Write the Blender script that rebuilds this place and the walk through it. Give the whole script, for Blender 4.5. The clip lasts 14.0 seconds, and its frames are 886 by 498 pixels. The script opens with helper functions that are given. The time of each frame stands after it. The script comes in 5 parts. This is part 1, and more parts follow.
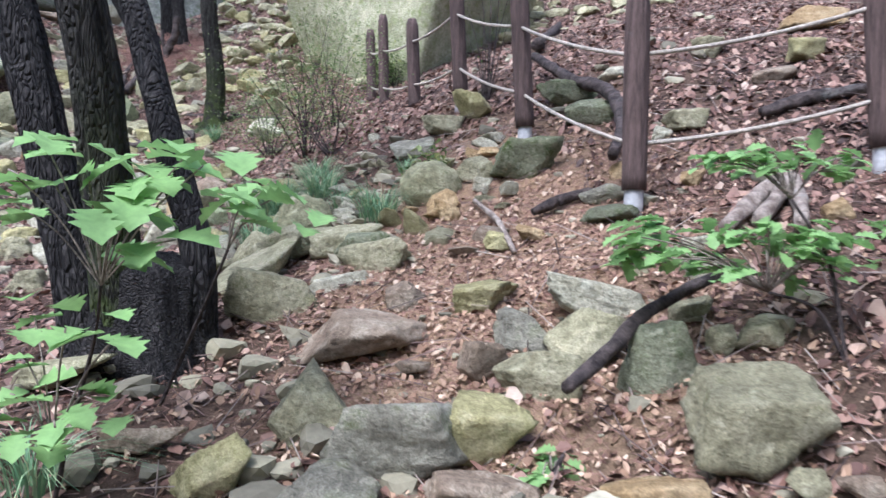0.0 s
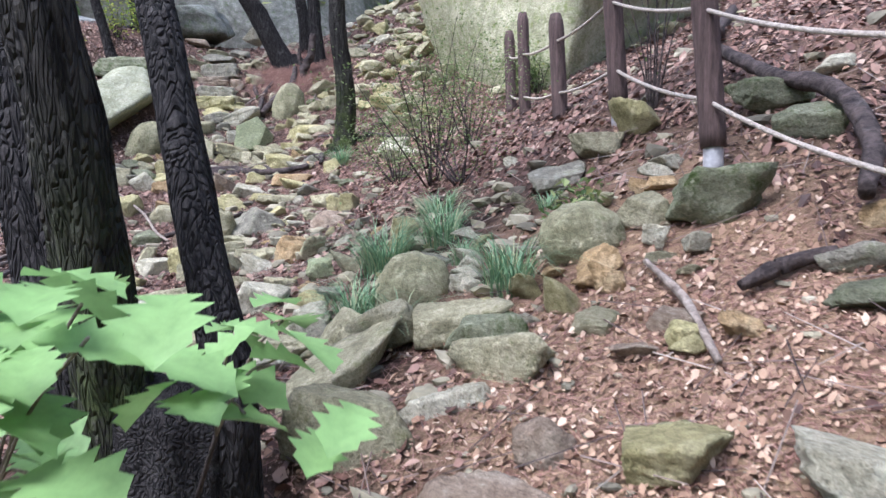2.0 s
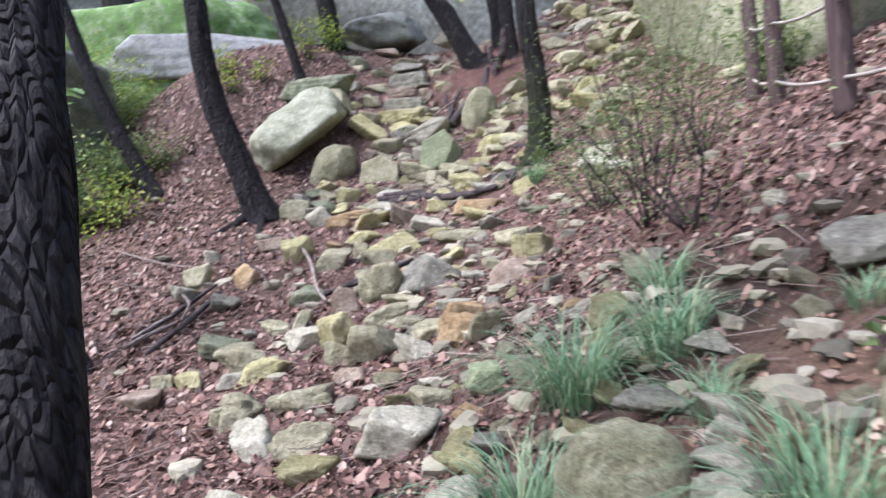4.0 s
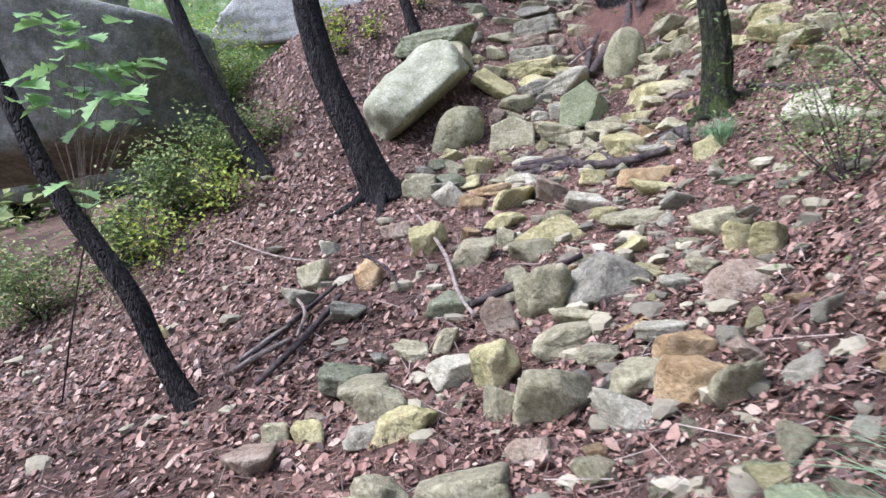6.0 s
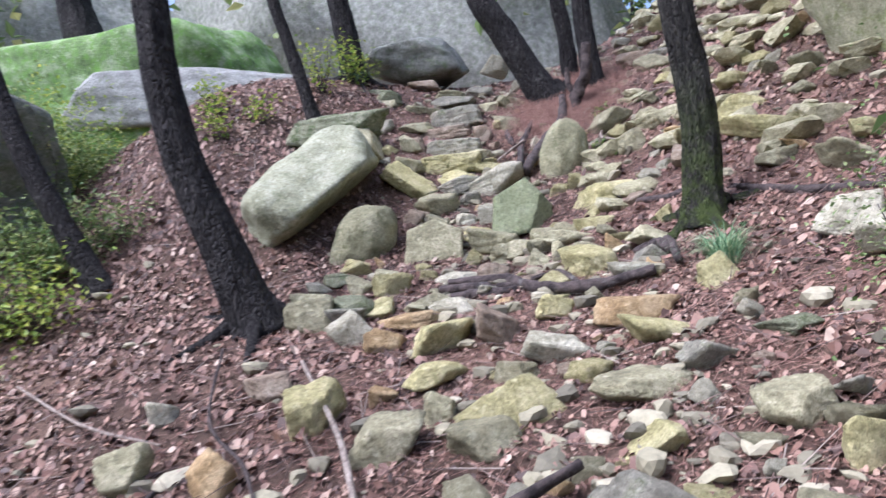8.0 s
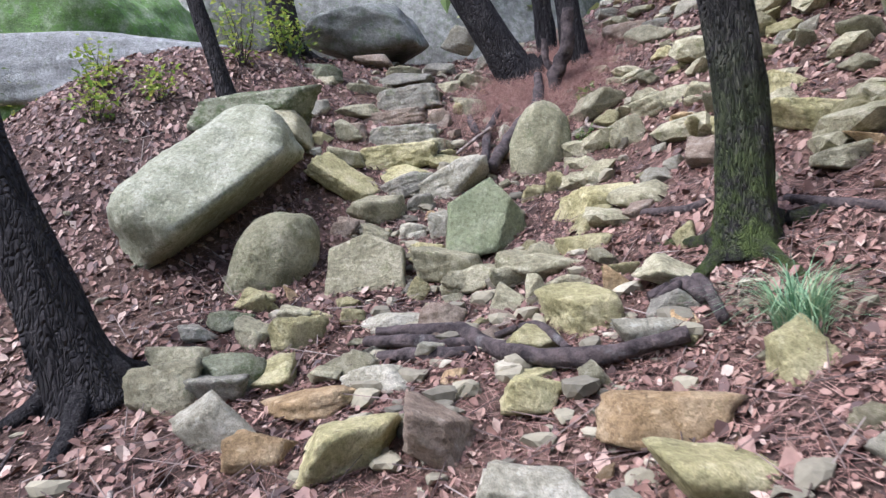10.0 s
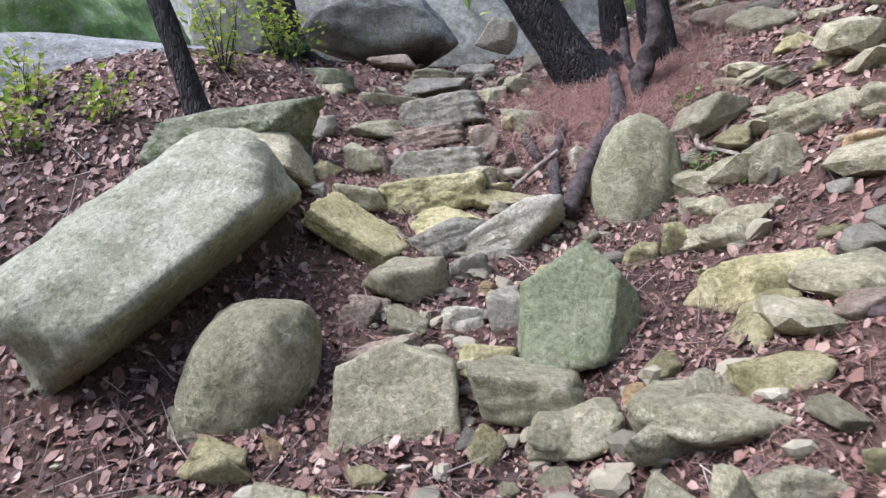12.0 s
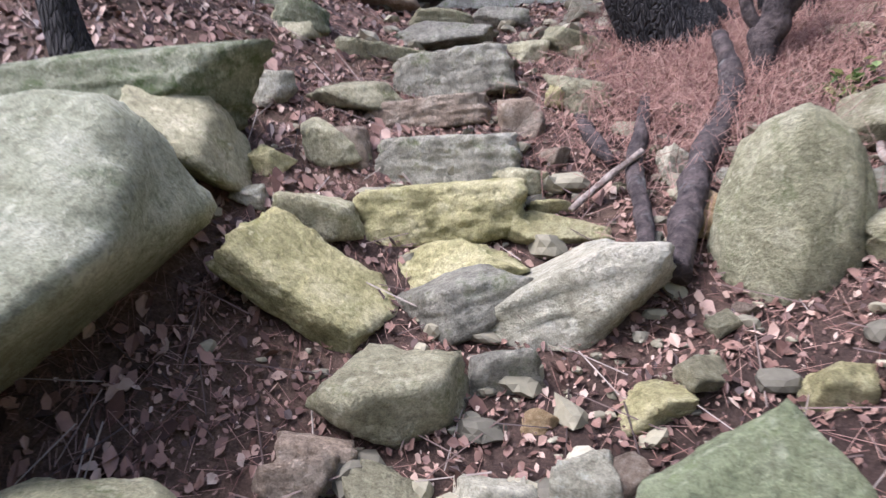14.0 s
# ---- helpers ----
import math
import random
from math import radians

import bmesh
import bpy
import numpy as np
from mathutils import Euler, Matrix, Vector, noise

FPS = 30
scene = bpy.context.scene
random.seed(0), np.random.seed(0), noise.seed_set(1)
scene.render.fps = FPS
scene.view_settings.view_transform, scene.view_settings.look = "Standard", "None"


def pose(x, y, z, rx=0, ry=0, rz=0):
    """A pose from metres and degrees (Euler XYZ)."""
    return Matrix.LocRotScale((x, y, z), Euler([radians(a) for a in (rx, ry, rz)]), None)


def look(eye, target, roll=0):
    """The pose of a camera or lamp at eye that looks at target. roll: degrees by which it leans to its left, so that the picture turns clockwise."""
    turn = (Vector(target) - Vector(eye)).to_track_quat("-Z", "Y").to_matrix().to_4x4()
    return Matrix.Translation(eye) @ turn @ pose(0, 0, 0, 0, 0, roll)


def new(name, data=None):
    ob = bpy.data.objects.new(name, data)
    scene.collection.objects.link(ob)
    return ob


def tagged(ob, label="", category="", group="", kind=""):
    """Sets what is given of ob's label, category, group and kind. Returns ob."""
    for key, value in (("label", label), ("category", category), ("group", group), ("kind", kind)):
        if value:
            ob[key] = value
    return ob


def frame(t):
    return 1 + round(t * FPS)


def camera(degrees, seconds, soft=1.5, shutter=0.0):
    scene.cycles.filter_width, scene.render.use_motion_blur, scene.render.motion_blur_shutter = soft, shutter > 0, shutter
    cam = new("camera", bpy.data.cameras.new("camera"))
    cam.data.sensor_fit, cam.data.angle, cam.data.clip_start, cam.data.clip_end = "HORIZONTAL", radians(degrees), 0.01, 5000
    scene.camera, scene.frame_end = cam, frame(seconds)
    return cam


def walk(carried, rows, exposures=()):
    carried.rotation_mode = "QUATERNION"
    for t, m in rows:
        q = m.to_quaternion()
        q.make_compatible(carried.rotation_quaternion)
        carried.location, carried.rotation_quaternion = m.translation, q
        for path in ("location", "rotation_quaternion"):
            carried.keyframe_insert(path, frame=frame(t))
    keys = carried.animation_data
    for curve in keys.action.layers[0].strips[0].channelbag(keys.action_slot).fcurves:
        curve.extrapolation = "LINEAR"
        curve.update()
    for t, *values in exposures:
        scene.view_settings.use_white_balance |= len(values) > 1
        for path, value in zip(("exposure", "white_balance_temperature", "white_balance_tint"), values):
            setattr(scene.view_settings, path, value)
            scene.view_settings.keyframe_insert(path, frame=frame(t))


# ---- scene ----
cam = camera(64.3, 14.0, 1.4, 0.3)
PATH = [
    (0, (0.000, 0.000, 1.450), (-0.095, 1.994, 1.329), 1.2),
    (0.5, (-0.024, 0.252, 1.525), (-0.279, 2.232, 1.404), 1.1),
    (1, (-0.046, 0.563, 1.616), (-0.373, 2.533, 1.502), 0.8),
    (1.5, (-0.059, 0.925, 1.665), (-0.463, 2.880, 1.559), 0.4),
    (2, (-0.084, 1.184, 1.718), (-0.597, 3.113, 1.601), -0.3),
    (2.5, (-0.159, 1.516, 1.907), (-0.771, 3.414, 1.759), -1.2),
    (2.9, (-0.207, 1.866, 2.008), (-0.983, 3.702, 1.843), -2.6),
    (3, (-0.248, 1.916, 2.031), (-1.041, 3.746, 1.889), -2.2),
    (3.5, (-0.337, 2.337, 2.062), (-1.250, 4.111, 1.923), -3.0),
    (3.9, (-0.437, 2.573, 2.101), (-1.449, 4.295, 2.003), -4.5),
    (4, (-0.492, 2.658, 2.118), (-1.557, 4.345, 1.988), -3.5),
    (4.2, (-0.600, 2.792, 2.155), (-1.748, 4.426, 2.030), -4.5),
    (6.3, (-1.760, 3.705, 2.323), (-3.088, 5.183, 2.091), -6.2),
    (6.5, (-1.941, 3.845, 2.332), (-3.268, 5.327, 2.125), -6.5),
    (7, (-2.273, 4.202, 2.337), (-3.577, 5.712, 2.191), -6.8),
    (7.5, (-2.558, 4.690, 2.366), (-3.751, 6.295, 2.324), -5.9),
    (8, (-2.753, 5.046, 2.442), (-3.842, 6.724, 2.471), -5.2),
    (8.2, (-2.828, 5.261, 2.438), (-3.849, 6.980, 2.479), -5.0),
    (10.3, (-3.618, 6.796, 2.748), (-4.638, 8.515, 2.711), -4.9),
    (10.5, (-3.752, 6.964, 2.776), (-4.776, 8.682, 2.725), -5.1),
    (11, (-4.079, 7.374, 2.877), (-5.100, 9.093, 2.820), -5.3),
    (11.5, (-4.415, 7.688, 3.020), (-5.456, 9.395, 2.976), -5.4),
    (12, (-4.551, 8.033, 3.173), (-5.605, 9.734, 3.169), -5.6),
    (12.5, (-4.726, 8.304, 3.225), (-5.873, 9.944, 3.206), -5.5),
    (13, (-4.941, 8.756, 3.466), (-6.000, 10.450, 3.395), -4.5),
    (13.5, (-5.200, 9.158, 3.609), (-6.266, 10.849, 3.545), -4.4),
    (14, (-5.560, 9.529, 3.591), (-6.586, 11.239, 3.448), -2.4),
]
walk(cam, [(t, look(eye, target, roll)) for t, eye, target, roll in PATH], [(0.0, 1.3, 5200, 14), (4.0, 1.5, 5350, 20), (7.5, 1.52, 5300, 20), (10.5, 1.45, 5350, 20), (12.5, 1.52, 5350, 20), (14.0, 1.65, 5450, 22)])

# ---- sky and light: overcast daylight through a thin canopy ----
SUN_UP, SUN_TURN = radians(58), radians(215)
world = bpy.data.worlds.new("overcast_sky")
scene.world = world
world.use_nodes = True
wn = world.node_tree.nodes
sky = wn.new("ShaderNodeTexSky")
sky.sky_type = "NISHITA"
sky.sun_disc = False
sky.sun_elevation, sky.sun_rotation = SUN_UP, SUN_TURN
sky.air_density, sky.dust_density, sky.ozone_density = 1.0, 6.0, 0.6
wn["Background"].inputs["Strength"].default_value = 0.115
world.node_tree.links.new(sky.outputs[0], wn["Background"].inputs["Color"])
sun = new("sun", bpy.data.lights.new("sun", "SUN"))
sun.data.energy, sun.data.angle, sun.data.color = 1.5, radians(20), (1.0, 0.97, 0.93)
sun.rotation_euler = (radians(90) - SUN_UP, 0, radians(180) - SUN_TURN)

# ---- materials ----
def material(name, roughness=0.85):
    m = bpy.data.materials.new(name)
    m.use_nodes = True
    b = m.node_tree.nodes["Principled BSDF"]
    b.inputs["Roughness"].default_value = roughness
    b.inputs["Specular IOR Level"].default_value = 0.3
    return m, m.node_tree.nodes, m.node_tree.links, b


def ramp(n, l, source, stops):
    r = n.new("ShaderNodeValToRGB")
    e = r.color_ramp.elements
    while len(e) < len(stops):
        e.new(0.5)
    for k, (at, c) in enumerate(stops):
        e[k].position, e[k].color = at, (*c, 1)
    l.new(source, r.inputs[0])
    return r.outputs[0]


def grain(n, l, scale, detail=6.0, rough=0.6, stretch=(1, 1, 1)):
    c, mp, t = n.new("ShaderNodeTexCoord"), n.new("ShaderNodeMapping"), n.new("ShaderNodeTexNoise")
    mp.inputs["Scale"].default_value = stretch
    t.inputs["Scale"].default_value, t.inputs["Detail"].default_value, t.inputs["Roughness"].default_value = scale, detail, rough
    l.new(c.outputs["Object"], mp.inputs[0])
    l.new(mp.outputs[0], t.inputs["Vector"])
    return t.outputs["Fac"]


def mix(n, l, kind, fac, a, b):
    m = n.new("ShaderNodeMix")
    m.data_type, m.blend_type = "RGBA", kind
    for k, v in ((0, fac), (6, a), (7, b)):
        if isinstance(v, (int, float)):
            m.inputs[k].default_value = v
        elif isinstance(v, tuple):
            m.inputs[k].default_value = (*v, 1)
        else:
            l.new(v, m.inputs[k])
    return m.outputs[2]


def bumped(n, l, b, source, strength, depth):
    u = n.new("ShaderNodeBump")
    u.inputs["Strength"].default_value, u.inputs["Distance"].default_value = strength, depth
    l.new(source, u.inputs["Height"])
    l.new(u.outputs[0], b.inputs["Normal"])


def stone(name, dark, mid, light, moss=(0.10, 0.13, 0.03), moss_amount=0.45):
    m, n, l, b = material(name, 0.82)
    big, fine, speck = grain(n, l, 5.0, 8), grain(n, l, 38.0, 8, 0.7), grain(n, l, 160.0, 3)
    col = ramp(n, l, big, [(0.32, dark), (0.5, mid), (0.68, light)])
    col = mix(n, l, "MULTIPLY", 0.6, col, ramp(n, l, fine, [(0.34, (0.42, 0.41, 0.38)), (0.52, (1.0, 1.0, 1.0)), (0.7, (1.35, 1.35, 1.35))]))
    col = mix(n, l, "MULTIPLY", 0.28, col, ramp(n, l, speck, [(0.38, (0.35, 0.35, 0.32)), (0.5, (1.05, 1.05, 1.05)), (0.66, (1.4, 1.4, 1.4))]))
    patch = ramp(n, l, grain(n, l, 9.0, 9, 0.72), [(0.62 - 0.2 * moss_amount, (0, 0, 0)), (0.8 - 0.2 * moss_amount, (1, 1, 1))])
    col = mix(n, l, "MIX", patch, col, moss)
    lichen = ramp(n, l, grain(n, l, 17.0, 6, 0.65), [(0.58, (0, 0, 0)), (0.66, (0.55, 0.55, 0.55))])
    col = mix(n, l, "MIX", lichen, col, tuple(min(0.75, c * 1.22 + 0.03) for c in light))
    crack = ramp(n, l, grain(n, l, 6.0, 5, 0.6, (1, 1, 3.5)), [(0.485, (1, 1, 1)), (0.5, (0.45, 0.42, 0.38)), (0.515, (1, 1, 1))])
    col = mix(n, l, "MULTIPLY", 0.35, col, crack)
    info = n.new("ShaderNodeObjectInfo")
    hs = n.new("ShaderNodeHueSaturation")
    vary = n.new("ShaderNodeMapRange")
    vary.inputs[3].default_value, vary.inputs[4].default_value = 0.78, 1.22
    l.new(info.outputs["Random"], vary.inputs[0])
    l.new(vary.outputs[0], hs.inputs["Value"])
    l.new(col, hs.inputs["Color"])
    l.new(hs.outputs[0], b.inputs["Base Color"])
    hgt = mix(n, l, "ADD", 0.35, fine, big)
    bumped(n, l, b, hgt, 1.0, 0.035)
    return m


STONE = {
    "g": stone("grey_green_rock", (0.24, 0.225, 0.135), (0.39, 0.365, 0.225), (0.55, 0.515, 0.35), (0.15, 0.165, 0.05), 0.4),
    "y": stone("yellow_green_rock", (0.26, 0.24, 0.10), (0.45, 0.41, 0.20), (0.60, 0.55, 0.32), (0.22, 0.22, 0.06), 0.4),
    "p": stone("pale_rock", (0.34, 0.32, 0.22), (0.49, 0.465, 0.34), (0.63, 0.60, 0.47), (0.24, 0.24, 0.12), 0.25),
    "o": stone("tan_rock", (0.30, 0.20, 0.09), (0.48, 0.34, 0.17), (0.60, 0.46, 0.27), (0.24, 0.22, 0.08), 0.2),
    "m": stone("mossy_rock", (0.13, 0.14, 0.08), (0.24, 0.25, 0.16), (0.38, 0.38, 0.27), (0.06, 0.09, 0.02), 0.75),
    "d": stone("dark_grey_rock", (0.17, 0.16, 0.12), (0.30, 0.285, 0.22), (0.44, 0.42, 0.33)),
    "n": stone("brown_rock", (0.22, 0.16, 0.11), (0.36, 0.28, 0.20), (0.50, 0.42, 0.32), (0.16, 0.14, 0.07), 0.3),
    "G": stone("green_stained_rock", (0.28, 0.32, 0.17), (0.37, 0.41, 0.23), (0.49, 0.51, 0.33), (0.26, 0.34, 0.13), 0.4),
    "B": stone("lichened_boulder", (0.29, 0.30, 0.19), (0.42, 0.43, 0.29), (0.55, 0.56, 0.41), (0.15, 0.19, 0.08), 0.32),
    "c": stone("grey_cliff_rock", (0.17, 0.175, 0.15), (0.28, 0.29, 0.25), (0.42, 0.43, 0.37), (0.13, 0.18, 0.08), 0.55),
    "r": stone("rounded_rock", (0.24, 0.235, 0.13), (0.40, 0.385, 0.23), (0.57, 0.54, 0.36), (0.13, 0.16, 0.05), 0.4),
    "M": stone("moss_covered_rock", (0.11, 0.17, 0.06), (0.20, 0.31, 0.11), (0.38, 0.45, 0.28), (0.17, 0.34, 0.06), 0.75),
    "q": stone("pale_bare_rock", (0.30, 0.31, 0.28), (0.42, 0.43, 0.40), (0.54, 0.55, 0.52), (0.22, 0.27, 0.13), 0.35),
    "C": stone("pale_green_cliff", (0.28, 0.28, 0.17), (0.42, 0.42, 0.27), (0.56, 0.55, 0.38), (0.20, 0.25, 0.07), 0.55),
}
WORDS = {"g": "grey-green lichened", "y": "yellow-green", "p": "pale grey", "o": "tan", "m": "dark mossy", "d": "dark grey", "n": "brown",
         "G": "green-stained flat-faced", "B": "huge pale lichen-spotted", "c": "large grey", "C": "huge pale green",
         "r": "rounded grey-green", "M": "huge moss-covered green", "q": "broad pale grey"}

SOIL, n, l, b = material("forest_soil", 0.95)
dirt, crumbs, fleck = grain(n, l, 1.1, 8), grain(n, l, 22.0, 9, 0.75), grain(n, l, 120.0, 4, 0.7)
col = ramp(n, l, dirt, [(0.35, (0.055, 0.036, 0.028)), (0.52, (0.11, 0.072, 0.054)), (0.68, (0.19, 0.128, 0.094))])
col = mix(n, l, "MULTIPLY", 0.8, col, ramp(n, l, crumbs, [(0.3, (0.45, 0.4, 0.38)), (0.62, (1.35, 1.3, 1.25))]))
attr = n.new("ShaderNodeAttribute")
attr.attribute_name = "sand"
sand = ramp(n, l, crumbs, [(0.3, (0.24, 0.15, 0.085)), (0.65, (0.52, 0.37, 0.225))])
col = mix(n, l, "MIX", attr.outputs["Fac"], col, sand)
col = mix(n, l, "MULTIPLY", 0.5, col, ramp(n, l, fleck, [(0.4, (0.5, 0.48, 0.46)), (0.6, (1.2, 1.2, 1.2))]))
l.new(col, b.inputs["Base Color"])
bumped(n, l, b, crumbs, 0.9, 0.05)


def island(name, stops, rough=0.7, through_light=0.0):
    m, n, l, b = material(name, rough)
    geo = n.new("ShaderNodeNewGeometry")
    col = ramp(n, l, geo.outputs["Random Per Island"], stops)
    col = mix(n, l, "MULTIPLY", 0.5, col, ramp(n, l, grain(n, l, 30.0, 5), [(0.3, (0.6, 0.6, 0.6)), (0.65, (1.2, 1.2, 1.2))]))
    l.new(col, b.inputs["Base Color"])
    if through_light:
        t, mx = n.new("ShaderNodeBsdfTranslucent"), n.new("ShaderNodeMixShader")
        mx.inputs[0].default_value = through_light
        l.new(col, t.inputs[0])
        l.new(b.outputs[0], mx.inputs[1])
        l.new(t.outputs[0], mx.inputs[2])
        l.new(mx.outputs[0], n["Material Output"].inputs[0])
    return m


LITTER = island("dead_leaves", [(0.0, (0.038, 0.021, 0.016)), (0.3, (0.105, 0.055, 0.040)), (0.55, (0.20, 0.112, 0.082)), (0.78, (0.28, 0.17, 0.125)), (0.94, (0.36, 0.25, 0.185)), (1.0, (0.45, 0.35, 0.27))], 0.55)
NEEDLE = island("pine_needles", [(0.0, (0.14, 0.065, 0.05)), (0.5, (0.26, 0.14, 0.105)), (1.0, (0.40, 0.26, 0.20))])
CRUMB = island("leaf_crumb", [(0.0, (0.10, 0.055, 0.035)), (0.4, (0.26, 0.16, 0.10)), (0.8, (0.42, 0.29, 0.19)), (1.0, (0.58, 0.46, 0.34))], 0.7)
PEBBLE = island("pebbles", [(0.0, (0.12, 0.11, 0.08)), (0.4, (0.24, 0.22, 0.15)), (0.8, (0.31, 0.285, 0.19)), (1.0, (0.40, 0.37, 0.27))], 0.85)
TWIGS = island("dry_twigs", [(0.0, (0.05, 0.035, 0.03)), (0.6, (0.16, 0.11, 0.09)), (1.0, (0.34, 0.29, 0.24))])
LEAF = {
    "b": island("broad_green_leaf", [(0.0, (0.16, 0.33, 0.09)), (0.5, (0.25, 0.43, 0.15)), (0.9, (0.34, 0.48, 0.20)), (1.0, (0.46, 0.46, 0.12))], 0.5, 0.35),
    "f": island("bush_leaf", [(0.0, (0.09, 0.15, 0.05)), (0.5, (0.19, 0.27, 0.09)), (0.85, (0.34, 0.40, 0.16)), (1.0, (0.50, 0.50, 0.20))], 0.55, 0.3),
    "y": island("yellow_green_leaf", [(0.0, (0.14, 0.24, 0.04)), (0.5, (0.30, 0.40, 0.07)), (1.0, (0.48, 0.50, 0.10))], 0.55, 0.35),
    "s": island("pale_small_leaf", [(0.0, (0.12, 0.19, 0.06)), (0.6, (0.22, 0.30, 0.11)), (1.0, (0.36, 0.42, 0.19))], 0.6, 0.3),
    "t": island("canopy_leaf", [(0.0, (0.05, 0.10, 0.025)), (1.0, (0.12, 0.22, 0.05))], 0.6, 0.3),
}
GRASS = island("blade", [(0.0, (0.10, 0.21, 0.11)), (0.5, (0.22, 0.37, 0.19)), (0.85, (0.36, 0.48, 0.27)), (1.0, (0.46, 0.44, 0.25))], 0.5, 0.25)


def wood(name, dark, light, stretch, scale, bump_by=0.8, moss=False, plates=0.0):
    m, n, l, b = material(name, 0.85)
    ridge, fine = grain(n, l, scale, 7, 0.65, stretch), grain(n, l, scale * 6, 5, 0.6, stretch)
    col = ramp(n, l, ridge, [(0.36, dark), (0.64, light)])
    col = mix(n, l, "MULTIPLY", 0.5, col, ramp(n, l, fine, [(0.3, (0.5, 0.5, 0.5)), (0.65, (1.25, 1.25, 1.25))]))
    patch = ramp(n, l, grain(n, l, 4.0, 7, 0.7), [(0.60, (0, 0, 0)), (0.72, (1, 1, 1))])
    if plates:
        c, mp, cell = n.new("ShaderNodeTexCoord"), n.new("ShaderNodeMapping"), n.new("ShaderNodeTexVoronoi")
        mp.inputs["Scale"].default_value = (1, 1, 0.28)
        cell.feature, cell.inputs["Scale"].default_value = "DISTANCE_TO_EDGE", plates
        l.new(c.outputs["Object"], mp.inputs[0])
        wob = n.new("ShaderNodeVectorMath")
        wob.operation = "ADD"
        tn = n.new("ShaderNodeTexNoise")
        tn.inputs["Scale"].default_value = 9.0
        sc = n.new("ShaderNodeVectorMath")
        sc.operation, sc.inputs[3].default_value = "SCALE", 0.16
        l.new(tn.outputs["Color"], sc.inputs[0])
        l.new(mp.outputs[0], wob.inputs[0])
        l.new(sc.outputs[0], wob.inputs[1])
        l.new(wob.outputs[0], cell.inputs["Vector"])
        plate = ramp(n, l, cell.outputs["Distance"], [(0.0, (0, 0, 0)), (0.22, (1, 1, 1))])
        col = mix(n, l, "MULTIPLY", 0.5, col, ramp(n, l, cell.outputs["Distance"], [(0.02, (0.25, 0.25, 0.25)), (0.3, (1.5, 1.5, 1.5))]))
        ridge = mix(n, l, "ADD", 0.4, plate, fine)
    if moss:
        c, sep, low = n.new("ShaderNodeTexCoord"), n.new("ShaderNodeSeparateXYZ"), n.new("ShaderNodeMapRange")
        l.new(c.outputs["Object"], sep.inputs[0])
        l.new(sep.outputs[2], low.inputs[0])
        low.inputs[1].default_value, low.inputs[2].default_value, low.inputs[3].default_value, low.inputs[4].default_value = 0.1, 1.3, 1.0, 0.0
        near = mix(n, l, "MULTIPLY", 1.0, ramp(n, l, grain(n, l, 7.0, 7, 0.7), [(0.40, (0, 0, 0)), (0.56, (1, 1, 1))]), low.outputs[0])
        col = mix(n, l, "MIX", near, col, (0.085, 0.12, 0.025))
    else:
        col = mix(n, l, "MIX", patch, col, (0.17, 0.165, 0.15))
    l.new(col, b.inputs["Base Color"])
    bumped(n, l, b, ridge, bump_by, 0.06)
    return m


BARK = wood("dark_ridged_bark", (0.012, 0.010, 0.010), (0.075, 0.068, 0.064), (7, 7, 1.2), 6.0, 1.0, False, 46.0)
MOSS_BARK = wood("mossy_bark", (0.018, 0.016, 0.013), (0.095, 0.088, 0.072), (6, 6, 1.0), 5.0, 1.0, True, 46.0)
STICK = {"k": wood("dark_dead_wood", (0.022, 0.017, 0.016), (0.105, 0.082, 0.074), (1, 1, 1), 14.0), "w": wood("bleached_dead_wood", (0.17, 0.13, 0.105), (0.42, 0.36, 0.30), (1, 1, 1), 16.0)}
POST = wood("brown_painted_post", (0.055, 0.038, 0.034), (0.145, 0.100, 0.088), (7, 7, 0.7), 6.0, 0.5)
ROPE = wood("pale_rope", (0.36, 0.31, 0.25), (0.62, 0.56, 0.48), (1, 1, 1), 60.0, 0.6)
FOOT, n, l, b = material("galvanised_foot", 0.5)
l.new(ramp(n, l, grain(n, l, 30.0), [(0.3, (0.42, 0.42, 0.43)), (0.7, (0.68, 0.68, 0.68))]), b.inputs["Base Color"])
b.inputs["Metallic"].default_value = 0.3

# ---- the lie of the land ----
HUMPS = []


def hump(x, y, a):
    HUMPS.append((x, y, a))


hump(-13, 9.5, 0.085)
hump(-13, 11.6, 0.045)
hump(-13, 13.7, -0.156)
hump(-13, 15.8, 0.075)
hump(-10.9, 7.4, -0.088)
hump(-10.9, 11.6, 1.574)
hump(-10.9, 15.8, 0.222)
hump(-10.9, 20, -0.113)
hump(-8.8, 7.4, -0.197)
hump(-8.8, 9.5, 0.237)
hump(-8.8, 11.6, 0.507)
hump(-8.8, 13.7, 0.479)
hump(-8.8, 15.8, 0.211)
hump(-8.8, 17.9, -0.242)
hump(-6.7, 3.2, -0.169)
hump(-6.7, 5.3, -0.256)
hump(-6.7, 7.4, 0.135)
hump(-6.7, 9.5, -0.286)
hump(-6.7, 11.6, -0.802)
hump(-6.7, 13.7, -0.104)
hump(-6.7, 17.9, 0.319)
hump(-4.6, 1.1, 0.038)
hump(-4.6, 5.3, -0.05)
hump(-4.6, 11.6, -0.036)
hump(-4.6, 13.7, 0.187)
hump(-4.6, 17.9, 0.099)
hump(-2.5, -1, 0.045)
hump(-2.5, 1.1, 0.171)
hump(-2.5, 5.3, -0.322)
hump(-2.5, 7.4, -0.532)
hump(-2.5, 9.5, -0.433)
hump(-0.4, -1, -0.137)
